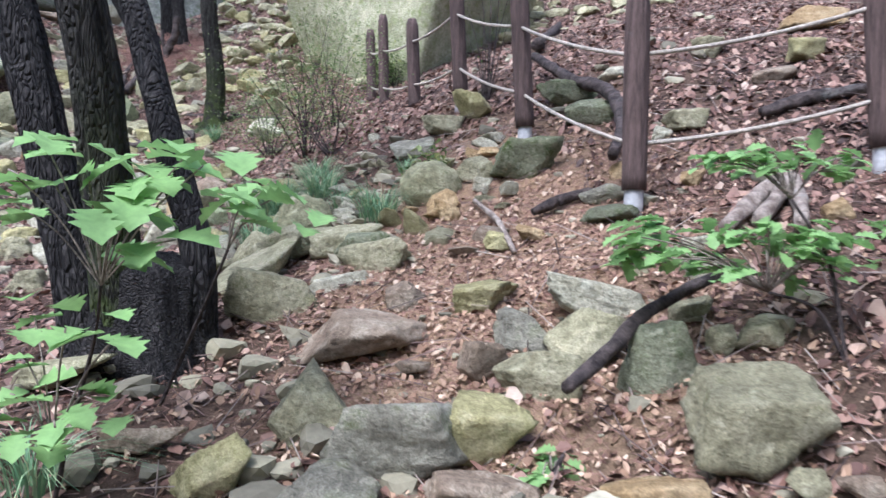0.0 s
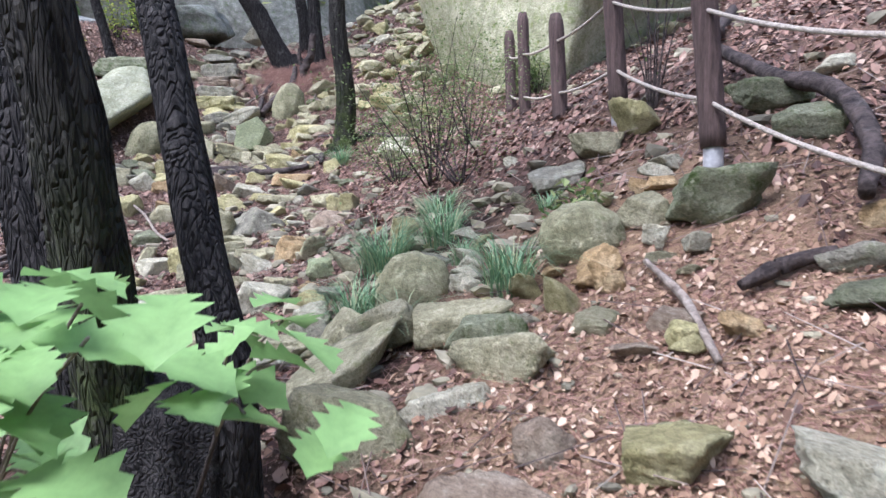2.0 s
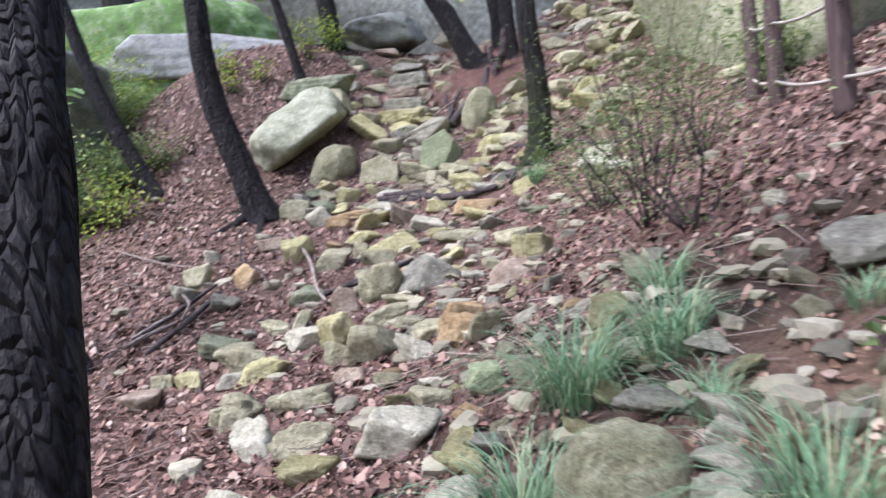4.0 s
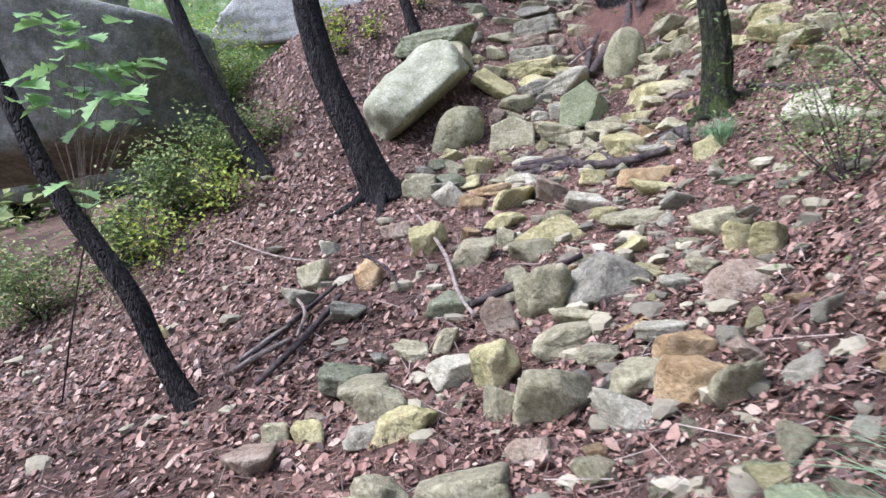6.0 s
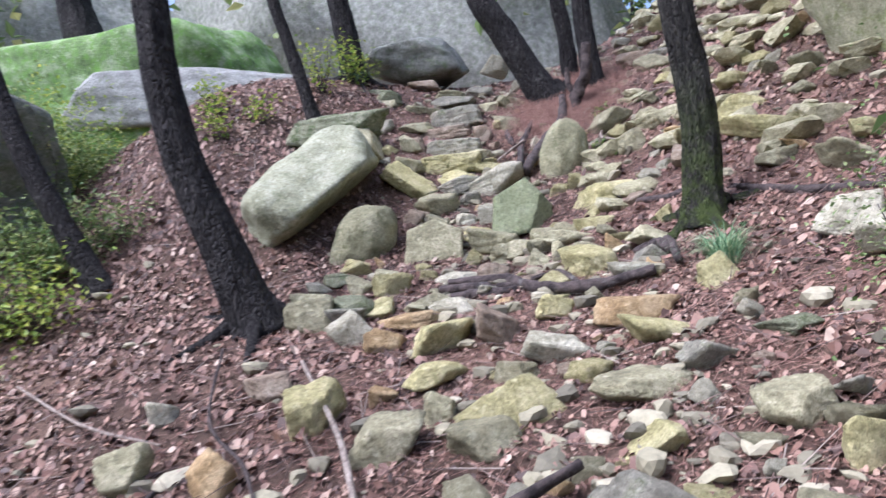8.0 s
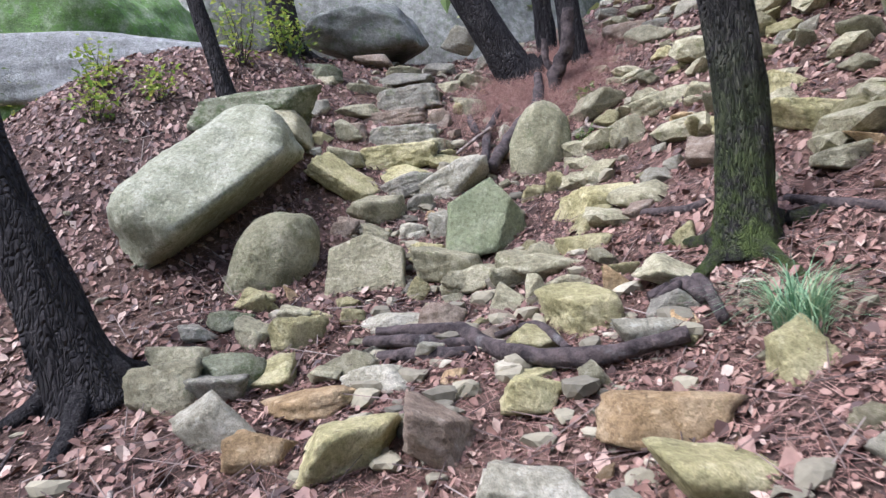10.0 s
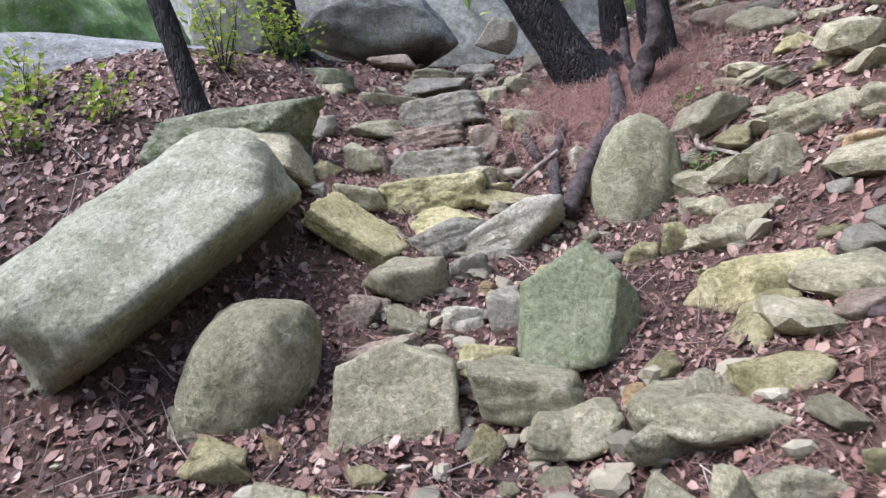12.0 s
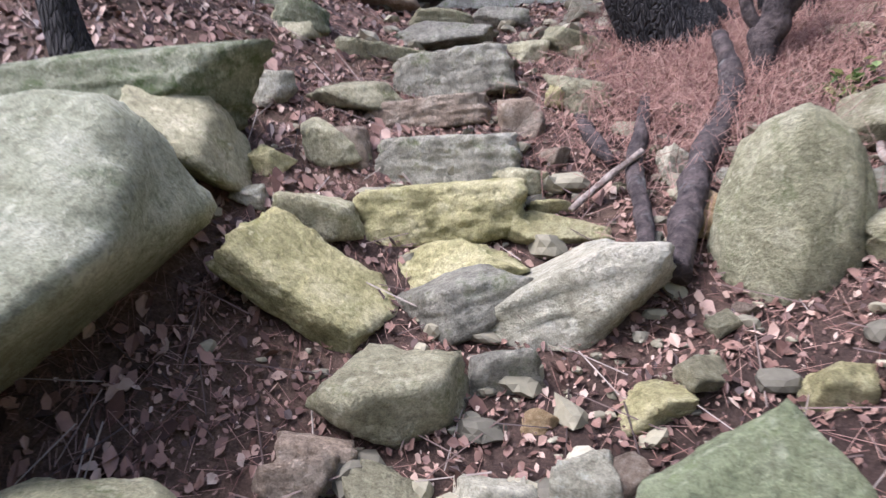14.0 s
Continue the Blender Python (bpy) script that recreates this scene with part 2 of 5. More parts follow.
hump(-0.4, 1.1, -0.068)
hump(-0.4, 3.2, -0.222)
hump(-0.4, 7.4, 0.435)
hump(-0.4, 9.5, 0.109)
hump(-0.4, 11.6, -0.203)
hump(1.7, 1.1, -0.049)
hump(1.7, 3.2, -0.097)
hump(1.7, 5.3, 0.08)
hump(3.8, 1.1, 0.096)
hump(3.8, 7.4, 0.268)


def wave(x, y, cell, seed):
    """Smooth value noise from -1 to 1."""
    gx, gy = np.asarray(x) / cell, np.asarray(y) / cell
    ix, iy = np.floor(gx), np.floor(gy)
    fx, fy = gx - ix, gy - iy
    fx, fy = fx * fx * (3 - 2 * fx), fy * fy * (3 - 2 * fy)
    val = lambda a, c: np.modf(np.abs(np.sin(a * 127.1 + c * 311.7 + seed * 17.3) * 43758.5453))[0] * 2 - 1
    return (val(ix, iy) * (1 - fx) + val(ix + 1, iy) * fx) * (1 - fy) + (val(ix, iy + 1) * (1 - fx) + val(ix + 1, iy + 1) * fx) * fy


def lie(x, y):
    """The ground's height without its small roughness."""
    x, y = np.asarray(x, float), np.asarray(y, float)
    far = np.clip(np.hypot(x + 4, y - 8) - 14, 0, None)
    keep = 1 / (1 + far * 0.06)
    z = 0.325 + (0.113 * (x + 4) + 0.332 * (y - 8)) * keep - 0.452 + 2.656
    rise = y - 13.0 + 0.35 * (x + 6)
    z = z + 0.17 * np.logaddexp(0, rise * 1.5) / 1.5 / (1 + np.exp(-(x + 7.0) / 0.7)) * keep
    for hx, hy, a in HUMPS:
        z = z + a * np.exp(-((x - hx) ** 2 + (y - hy) ** 2) / 8.0)
    return z


def ground_at(x, y):
    x, y = np.asarray(x, float), np.asarray(y, float)
    return lie(x, y) - 0.02 + 0.035 * wave(x, y, 0.7, 1) + 0.02 * wave(x, y, 0.23, 2) + 0.008 * wave(x, y, 0.09, 3)


def trail(y):
    """The path's middle line, x at y."""
    return np.interp(y, [0, 2, 4, 5.5, 7, 9, 11, 13, 16], [0.0, -0.1, -0.3, -1.8, -3.2, -4.6, -6.0, -6.7, -7.2])


def axis(lo, hi, step, reach):
    a = list(np.arange(lo, hi, step))
    s, left, right = step, lo, hi
    while right < reach:
        s *= 1.35
        left, right = left - s, right + s
        a = [left] + a + [right]
    return np.array(a)


def mesh_of(name, verts, faces, smooth=True):
    me = bpy.data.meshes.new(name)
    me.from_pydata(verts, [], faces)
    if smooth:
        me.shade_smooth()
    return me


gx, gy = axis(-13.0, 4.0, 0.065, 300), axis(-1.5, 17.0, 0.065, 300)
X, Y = np.meshgrid(gx, gy)
Z = ground_at(X, Y)
nx, ny = len(gx), len(gy)
idx = np.arange(nx * ny).reshape(ny, nx)
quads = np.stack([idx[:-1, :-1], idx[:-1, 1:], idx[1:, 1:], idx[1:, :-1]], -1).reshape(-1, 4)
me = mesh_of("ground", np.stack([X, Y, Z], -1).reshape(-1, 3).tolist(), quads.tolist())
sandy = np.exp(-((X - 0.05) ** 2 / 0.55 + (Y - 3.9) ** 2 / 2.2)) * 1.5 + 0.55 * np.exp(-((X - 0.1) ** 2 / 0.6 + (Y - 2.0) ** 2 / 1.5)) + 0.13 * wave(X, Y, 0.4, 9)
layer = me.attributes.new("sand", "FLOAT", "POINT")
layer.data.foreach_set("value", np.clip(sandy, 0, 1).astype(np.float32).ravel())
me.materials.append(SOIL)
tagged(new("ground", me), "steep woodland slope of bare brown soil and sand", "ground", kind="structure")


def part(name, data, mat, parent, label=""):
    ob = new(name, data)
    if not data.materials:
        data.materials.append(mat)
    ob.parent = parent
    return tagged(ob, label)


# ---- rocks ----
def ball(levels):
    bm = bmesh.new()
    bmesh.ops.create_icosphere(bm, subdivisions=levels, radius=1)
    v = np.array([p.co[:] for p in bm.verts])
    f = [[p.index for p in q.verts] for q in bm.faces]
    bm.free()
    return v / np.linalg.norm(v, axis=1)[:, None], f


BALLS = {k: ball(k) for k in (2, 4, 5)}
rock_count = 0
TAKEN = []


def chipped(levels, rng, round_by, planes=13):
    """A boulder of unit size: a ball cut by planes, its edges worn, its faces uneven and chipped."""
    v, f = BALLS[levels]
    nrm = rng.normal(size=(planes, 3))
    nrm /= np.linalg.norm(nrm, axis=1)[:, None]
    box = np.vstack([np.eye(3), -np.eye(3)]) + rng.normal(size=(6, 3)) * (0.38 - 0.25 * round_by)
    box /= np.linalg.norm(box, axis=1)[:, None]
    nrm = np.vstack([nrm, box])
    dist = np.concatenate([rng.uniform(0.66 if planes > 5 else 0.85, 1.0, planes), rng.uniform(0.5, 0.78, 6) if round_by < 0.5 else rng.uniform(0.62, 0.85, 6)])
    dots = np.clip(v @ nrm.T, 0.02, None) / dist
    power = 110 * (1 - round_by) ** 1.5 + 4
    r = 1 / (np.sum(dots ** power, 1) ** (1 / power))
    if round_by > 0.9:
        r = 0.82 + 0.18 * r / r.mean()
    p = v * r[:, None]
    p[:, 0] *= 1 + rng.normal() * 0.16 * (1 - round_by) * p[:, 2]
    p[:, 0] += rng.normal() * 0.18 * (1 - round_by) * p[:, 2]
    o = rng.uniform(0, 50, 3)
    if levels > 2:
        rough = np.array([noise.fractal(Vector(q * 1.9 + o), 0.75, 2.1, 6) for q in p])
        chip = np.array([noise.ridged_multi_fractal(Vector(q * 2.6 + o), 0.9, 2.2, 4, 1.0, 2.0) for q in p])
        bed = rng.normal(size=3) * 0.5 + (0, 0, 1)
        layers = np.array([noise.noise(Vector((h * 7, 0.4 * q[0] + o[0], 0.4 * q[1]))) for h, q in zip(p @ bed, p)])
        p = p * (1 + (0.11 if round_by > 0.9 else 0.05) * rough - 0.03 * (1 - round_by) * (chip - 1) + 0.085 * (1 - round_by) ** 2 * np.round(layers * 2.5) / 2.5)[:, None]
    lo, hi = p.min(0), p.max(0)
    return (p - (lo + hi) / 2) / (hi - lo) * 2, f


def rock(x, y, z, w, d, h, yaw, roll, tone):
    global rock_count
    rock_count += 1
    TAKEN.append((x, y, w))
    rng = np.random.default_rng(rock_count * 7 + 3)
    big = max(w, h)
    levels = 5 if big > 1.0 else 4
    soft = 0.93 if tone == "r" else 0.66 if tone == "B" else 0.6 if tone in "cMCq" else 0.12
    p, f = chipped(levels, rng, soft, 3 if tone in "Br" else 5 if tone == "G" else 7)
    me = mesh_of("rock", (p * (w / 2, d / 2, h / 2)).tolist(), f)
    me.materials.append(STONE[tone])
    ob = new("boulder" if big > 0.55 else "rock", me)
    ob.matrix_world = pose(x, y, z, 0, roll, yaw)
    shape = "slab" if h < 0.5 * w else "block" if big < 0.55 else "boulder"
    where = "on the leafy bank" if abs(x - float(trail(y))) > 1.9 else "bedded in the path"
    tagged(ob, f"{WORDS[tone]} stone {shape} {where}", "boulder" if big > 0.55 else "rock", "stones of the path")



def cut_block(sides, size, place, tone, label, sharp=26, wear_by=0.035):
    """One stone cut by the planes given, each a normal and its distance, with worn and pitted faces."""
    v, f = BALLS[5]
    nrm, dist = np.array([a[:3] for a in sides], float), np.array([a[3] for a in sides])
    nrm /= np.linalg.norm(nrm, axis=1)[:, None]
    r = 1 / (np.sum((np.clip(v @ nrm.T, 0.02, None) / dist) ** sharp, 1) ** (1 / sharp))
    p = v * r[:, None]
    wear = np.array([noise.fractal(Vector(q * 2.3 + np.array((3, 8, size[0] * 9))), 0.8, 2.1, 6) for q in p])
    pits = np.array([noise.noise(Vector(q * 22)) for q in p])
    p = p * (1 + wear_by * wear - 0.008 * np.clip(pits - 0.2, 0, 1))[:, None]
    lo, hi = p.min(0), p.max(0)
    me = mesh_of("boulder", ((p - (lo + hi) / 2) / (hi - lo) * size).tolist(), f)
    me.materials.append(STONE[tone])
    ob = new("boulder", me)
    ob.matrix_world = place
    TAKEN.append((place.translation.x, place.translation.y, size[0]))
    tagged(ob, label, "boulder", "stones of the path")


cut_block([(-0.1, -0.40, 0.92, 0.48), (0.05, 0.35, 0.94, 0.56), (-0.15, -0.50, -0.85, 0.22), (-1, -0.15, 0.25, 0.93), (-0.8, 0.5, 0.1, 0.93), (0.97, -0.25, 0.1, 0.90),
           (0.62, 0.0, 0.78, 0.76), (0.6, -0.75, 0.25, 0.72), (0.75, 0.1, -0.65, 0.8), (0.1, 1, 0, 0.8), (0, 0.3, -1, 0.75)],
          (1.98, 1.18, 1.0), pose(-7.72, 10.50, 3.27, 0, -32, 97), "B", "huge pale lichen-spotted boulder overhanging a dark hollow", 12, 0.085)
cut_block([(1, 0, 0, 0.9), (-1, 0, 0.1, 0.88), (0, 1, 0, 0.9), (0, -1, 0.1, 0.85), (0, 0, 1, 0.92), (0, 0, -1, 0.9), (-0.6, -0.4, 0.7, 0.93), (0.6, -0.5, -0.6, 0.95)],
          (0.62, 0.58, 0.74), pose(-7.01, 10.24, 2.66, 0, 8, 31), "r", "rounded pitted grey-green boulder below a larger one", 4, 0.06)
STEP = [(0, -1, 0.08, 0.55), (0.04, -0.1, 1, 0.5), (-1, -0.1, 0.15, 0.9), (1, -0.15, 0.05, 0.9), (0, 1, 0, 0.6), (0, 0, -1, 0.6), (-0.7, 0, 0.7, 0.95), (0.6, -0.5, 0.6, 0.98)]
for at, size, roll, tone in (((-7.53, 12.98, 4.26), (0.74, 0.40, 0.32), -9, "d"), ((-7.22, 12.36, 3.76), (0.74, 0.38, 0.27), -2, "d"), ((-7.10, 12.08, 3.53), (0.86, 0.46, 0.28), -3, "y"),
                             ((-7.52, 12.64, 4.02), (0.78, 0.36, 0.20), -5, "n")):
    cut_block(STEP, size, pose(*at, 0, roll, 33), tone, WORDS[tone] + " slab set as a rough step of the path", 34, 0.12)
cut_block([(0.02, -0.80, 0.60, 0.34), (-0.55, 0, 0.83, 0.72), (-1, 0, 0.05, 0.82), (0.12, 0, -1, 0.78), (0.85, -0.50, 0.10, 0.55), (0.75, 0, 0.66, 0.72), (0, 1, 0.1, 0.5)],
          (0.62, 0.36, 0.58), pose(-5.66, 10.99, 2.86, 0, 4, 31), "G", "green-stained flat-faced stone leaning in the path", 60, 0.04)
cut_block([(0.02, -0.92, 0.38, 0.50), (-0.30, 0.1, 0.95, 0.62), (0.35, 0.1, 0.93, 0.62), (-1, 0, 0.15, 0.80), (1, 0, 0.0, 0.80), (0.1, 0, -1, 0.75), (0, 1, 0, 0.6)],
          (0.56, 0.46, 0.54), pose(-6.32, 10.38, 2.54, 0, 0, 31), "g", "grey-green lichened stone with a blunt rounded face", 34, 0.04)
cut_block([(0.0, -0.55, 0.84, 0.36), (-1, 0, 0.05, 0.85), (1, -0.25, 0.0, 0.85), (0, -0.9, -0.45, 0.55), (0, 1, 0.2, 0.75), (0, 0, -1, 0.5), (0.75, 0.7, 0, 0.9)],
          (0.66, 0.42, 0.30), pose(-7.21, 11.40, 3.31, 0, 38, 31), "y", "cracked yellow-green slab tilted beside the steps", 44, 0.10)
rock(-16.5, 25.0, 11.0, 19.0, 6.0, 12.0, 28, 4, 'c')
rock(-27.0, 19.5, 9.0, 18.0, 6.0, 13.0, 58, -5, 'c')
rock(-9.11, 14.54, 5.73, 1.83, 1.50, 0.97, 35, 6, 'c')
rock(-1.30, 12.25, 4.90, 4.60, 2.80, 4.80, -38, 6, 'C')
rock(-12.39, 7.65, 3.79, 5.08, 2.50, 3.39, 41, 18, 'c')
rock(-12.64, 11.70, 5.20, 5.47, 2.50, 2.38, 33, -3, 'M')
rock(-11.16, 11.71, 5.04, 3.60, 1.20, 0.82, 33, 2, 'q')
rock(-8.81, 13.03, 4.76, 0.65, 0.60, 0.25, 35, 6, 'm')
rock(-0.57, 2.34, 0.75, 0.36, 0.27, 0.30, 3, -5, 'g')
rock(-0.21, 2.17, 0.74, 0.51, 0.39, 0.29, 3, -7, 'd')
rock(0.06, 2.17, 0.76, 0.29, 0.22, 0.22, 3, -3, 'y')
rock(0.84, 2.03, 0.85, 0.46, 0.36, 0.36, 3, 14, 'g')
rock(0.64, 2.45, 0.93, 0.31, 0.24, 0.31, 3, -6, 'm')
rock(0.22, 2.46, 0.87, 0.31, 0.24, 0.19, 3, -7, 'g')
rock(0.04, 2.58, 0.88, 0.21, 0.16, 0.18, 3, -3, 'n')
rock(0.50, 2.95, 1.07, 0.49, 0.28, 0.18, 3, 17, 'p')
rock(0.41, 2.66, 0.96, 0.29, 0.22, 0.25, 3, 5, 'g')
rock(0.20, 2.77, 0.96, 0.25, 0.19, 0.19, 3, 3, 'd')
rock(-0.48, 2.89, 0.91, 0.61, 0.38, 0.22, 3, -6, 'n')
rock(-0.93, 3.32, 0.98, 0.47, 0.36, 0.33, 3, 3, 'g')
rock(-0.70, 3.47, 1.04, 0.40, 0.22, 0.14, 3, -5, 'p')
rock(-1.25, 4.07, 1.13, 0.70, 0.33, 0.20, 3, -26, 'g')
rock(-0.76, 4.06, 1.23, 0.46, 0.35, 0.23, 3, -1, 'g')
rock(-0.54, 3.69, 1.15, 0.40, 0.31, 0.26, 3, -4, 'g')
rock(0.05, 3.13, 1.05, 0.31, 0.24, 0.14, 3, -6, 'y')
rock(-0.32, 3.23, 1.02, 0.19, 0.15, 0.17, 3, -7, 'n')
rock(0.85, 2.79, 1.07, 0.18, 0.13, 0.09, 3, -5, 'g')
rock(1.02, 2.53, 1.02, 0.20, 0.16, 0.15, 3, 5, 'g')
rock(0.87, 2.52, 0.99, 0.11, 0.09, 0.13, 3, 3, 'g')
rock(-0.77, 2.02, 0.65, 0.30, 0.23, 0.17, 3, -21, 'y')
rock(-0.41, 1.90, 0.64, 0.32, 0.24, 0.14, 3, 3, 'd')
rock(0.03, 1.88, 0.67, 0.33, 0.20, 0.10, 3, 3, 'n')
rock(0.48, 1.84, 0.70, 0.29, 0.20, 0.10, 3, -5, 'o')
rock(0.86, 1.80, 0.76, 0.13, 0.10, 0.10, 3, -4, 'g')
rock(0.95, 3.06, 1.20, 0.19, 0.14, 0.14, 3, 1, 'p')
rock(0.28, 3.70, 1.31, 0.17, 0.13, 0.12, 3, 2, 'o')
rock(0.11, 3.68, 1.26, 0.13, 0.10, 0.08, 3, 4, 'y')
rock(-0.18, 4.20, 1.41, 0.17, 0.13, 0.17, 3, 4, 'o')
rock(0.31, 4.67, 1.76, 0.50, 0.38, 0.30, 3, -7, 'm')
rock(-0.85, 4.59, 1.38, 0.21, 0.15, 0.10, 3, 0, 'p')
rock(-0.91, 4.83, 1.46, 0.20, 0.14, 0.09, 3, 1, 'p')
rock(0.70, 3.99, 1.53, 0.27, 0.20, 0.13, 3, -1, 'd')
rock(0.71, 3.74, 1.42, 0.34, 0.20, 0.12, 3, -6, 'm')
rock(-1.68, 4.50, 1.16, 0.21, 0.15, 0.15, 3, -2, 'p')
rock(2.90, 6.44, 3.14, 0.75, 0.54, 0.31, 3, -16, 'o')
rock(2.50, 5.57, 2.69, 0.39, 0.30, 0.24, 3, -7, 'y')
rock(0.70, 5.62, 2.33, 0.53, 0.34, 0.20, 3, 5, 'm')
rock(0.79, 5.20, 2.15, 0.39, 0.30, 0.23, 3, 4, 'm')
rock(1.35, 4.75, 2.05, 0.32, 0.24, 0.15, 3, -1, 'g')
rock(1.17, 4.62, 1.93, 0.13, 0.09, 0.15, 3, -4, 'p')
rock(0.05, 4.46, 1.58, 0.07, 0.05, 0.11, 3, 5, 'p')
rock(0.19, 4.37, 1.57, 0.12, 0.08, 0.09, 3, -0, 'p')
rock(1.66, 3.35, 1.46, 0.15, 0.11, 0.15, 3, 4, 'o')
rock(1.19, 4.00, 1.64, 0.14, 0.11, 0.11, 3, 4, 'o')
rock(1.05, 5.83, 2.53, 0.26, 0.18, 0.16, 3, -1, 'p')
rock(-1.05, 2.21, 0.68, 0.27, 0.17, 0.10, 3, -2, 'n')
rock(-3.55, 5.28, 1.03, 0.30, 0.23, 0.25, 3, 0, 'g')
rock(-2.68, 4.05, 0.91, 0.34, 0.26, 0.23, 3, -2, 'g')
rock(2.08, 5.21, 2.43, 0.32, 0.23, 0.14, 3, -6, 'n')
rock(1.87, 6.01, 2.79, 0.29, 0.22, 0.19, 3, -4, 'g')
rock(0.83, 4.25, 1.67, 0.11, 0.09, 0.15, 3, 3, 'o')
rock(-1.60, 2.65, 0.76, 0.43, 0.21, 0.12, 3, -8, 'g')
rock(1.03, 3.31, 1.30, 0.15, 0.11, 0.08, 3, -8, 'p')
rock(0.71, 3.21, 1.19, 0.17, 0.13, 0.09, 3, 1, 'g')
rock(1.52, 3.16, 1.35, 0.11, 0.09, 0.11, 3, -4, 'g')
rock(0.30, 2.51, 0.88, 0.11, 0.09, 0.06, 3, -1, 'g')
rock(-0.23, 2.62, 0.84, 0.14, 0.08, 0.05, 3, -2, 'n')
rock(0.97, 1.77, 0.77, 0.11, 0.09, 0.08, 3, -3, 'n')
rock(-1.11, 4.48, 1.31, 0.38, 0.29, 0.40, 23, 9, 'r')
rock(-0.65, 3.93, 1.21, 0.34, 0.26, 0.22, 23, -2, 'm')
rock(-0.72, 4.21, 1.28, 0.21, 0.16, 0.10, 23, 1, 'y')
rock(-1.60, 4.32, 1.12, 0.20, 0.14, 0.17, 23, -2, 'p')
rock(-1.63, 3.97, 1.03, 0.29, 0.21, 0.18, 23, 4, 'p')
rock(-2.19, 4.30, 1.02, 0.29, 0.22, 0.27, 23, -1, 'g')
rock(-2.25, 4.98, 1.16, 0.38, 0.27, 0.25, 23, 0, 'p')
rock(-1.80, 4.74, 1.19, 0.22, 0.17, 0.15, 23, 6, 'y')
rock(-1.60, 4.10, 1.07, 0.28, 0.22, 0.12, 23, -0, 'g')
rock(-2.82, 5.01, 1.05, 0.30, 0.23, 0.16, 23, 3, 'g')
rock(-2.54, 4.74, 1.04, 0.26, 0.20, 0.14, 23, 8, 'y')
rock(-1.93, 4.33, 1.06, 0.27, 0.20, 0.13, 23, -3, 'g')
rock(-3.21, 5.43, 1.09, 0.38, 0.27, 0.16, 23, -4, 'g')
rock(-4.48, 5.33, 0.98, 0.31, 0.22, 0.13, 23, -2, 'n')
rock(-1.15, 4.95, 1.42, 0.29, 0.15, 0.09, 23, 6, 'd')
rock(-0.89, 4.72, 1.42, 0.13, 0.09, 0.11, 23, 4, 'p')
rock(-0.83, 4.48, 1.35, 0.21, 0.15, 0.12, 23, -1, 'p')
rock(-0.31, 4.63, 1.57, 0.43, 0.32, 0.36, 23, -0, 'r')
rock(-0.28, 5.05, 1.74, 0.20, 0.15, 0.12, 23, -2, 'g')
rock(-0.03, 4.74, 1.69, 0.26, 0.20, 0.22, 23, 2, 'g')
rock(0.02, 4.53, 1.59, 0.13, 0.09, 0.11, 23, -4, 'p')
rock(-0.23, 4.33, 1.45, 0.25, 0.19, 0.17, 23, -23, 'o')
rock(-0.07, 5.90, 2.23, 0.39, 0.30, 0.29, 23, 17, 'y')
rock(-0.30, 5.83, 2.10, 0.34, 0.26, 0.22, 23, 5, 'g')
rock(-0.50, 5.60, 1.91, 0.42, 0.26, 0.16, 23, -10, 'd')
rock(-0.02, 5.06, 1.82, 0.14, 0.11, 0.10, 23, 8, 'o')
rock(0.08, 5.02, 1.84, 0.16, 0.12, 0.10, 23, 9, 'o')
rock(0.12, 5.26, 1.96, 0.21, 0.15, 0.10, 23, 5, 'p')
rock(0.05, 5.18, 1.91, 0.25, 0.12, 0.08, 23, 9, 'p')
rock(-0.42, 4.41, 1.42, 0.11, 0.08, 0.06, 23, -5, 'o')
rock(-2.76, 9.29, 2.36, 0.49, 0.35, 0.28, 23, -1, 'p')
rock(-0.93, 6.34, 2.04, 0.14, 0.10, 0.10, 23, 9, 'p')
rock(-1.03, 5.26, 1.57, 0.18, 0.12, 0.08, 23, 6, 'p')
rock(-2.27, 5.30, 1.22, 0.22, 0.16, 0.11, 23, 1, 'g')
rock(-3.60, 5.17, 1.00, 0.12, 0.09, 0.21, 23, 8, 'g')
rock(-3.10, 5.72, 1.16, 0.21, 0.16, 0.13, 23, 4, 'n')
rock(-1.72, 4.84, 1.23, 0.14, 0.10, 0.09, 23, 7, 'd')
rock(-3.55, 5.22, 1.02, 0.36, 0.27, 0.26, 18, -2, 'g')
rock(-3.08, 4.97, 1.02, 0.29, 0.21, 0.24, 18, -3, 'p')
rock(-3.87, 5.76, 1.11, 0.35, 0.27, 0.19, 18, 0, 'y')
rock(-2.60, 4.41, 0.98, 0.29, 0.21, 0.23, 18, -4, 'p')
rock(-4.34, 5.97, 1.15, 0.40, 0.25, 0.15, 18, -0, 'g')
rock(-1.61, 4.34, 1.13, 0.19, 0.13, 0.16, 18, 8, 'p')
rock(-2.01, 5.36, 1.31, 0.19, 0.15, 0.18, 18, -1, 'G')
rock(-1.96, 4.32, 1.06, 0.21, 0.16, 0.12, 18, -6, 'g')
rock(-0.07, 3.70, 1.22, 0.19, 0.10, 0.05, 18, -5, 'n')
rock(-0.22, 4.26, 1.41, 0.22, 0.17, 0.10, 18, -24, 'o')
rock(0.28, 3.74, 1.32, 0.17, 0.13, 0.09, 18, -3, 'o')
rock(0.10, 3.74, 1.27, 0.14, 0.11, 0.11, 18, 5, 'y')
rock(-0.83, 4.46, 1.34, 0.19, 0.14, 0.14, 18, -1, 'p')
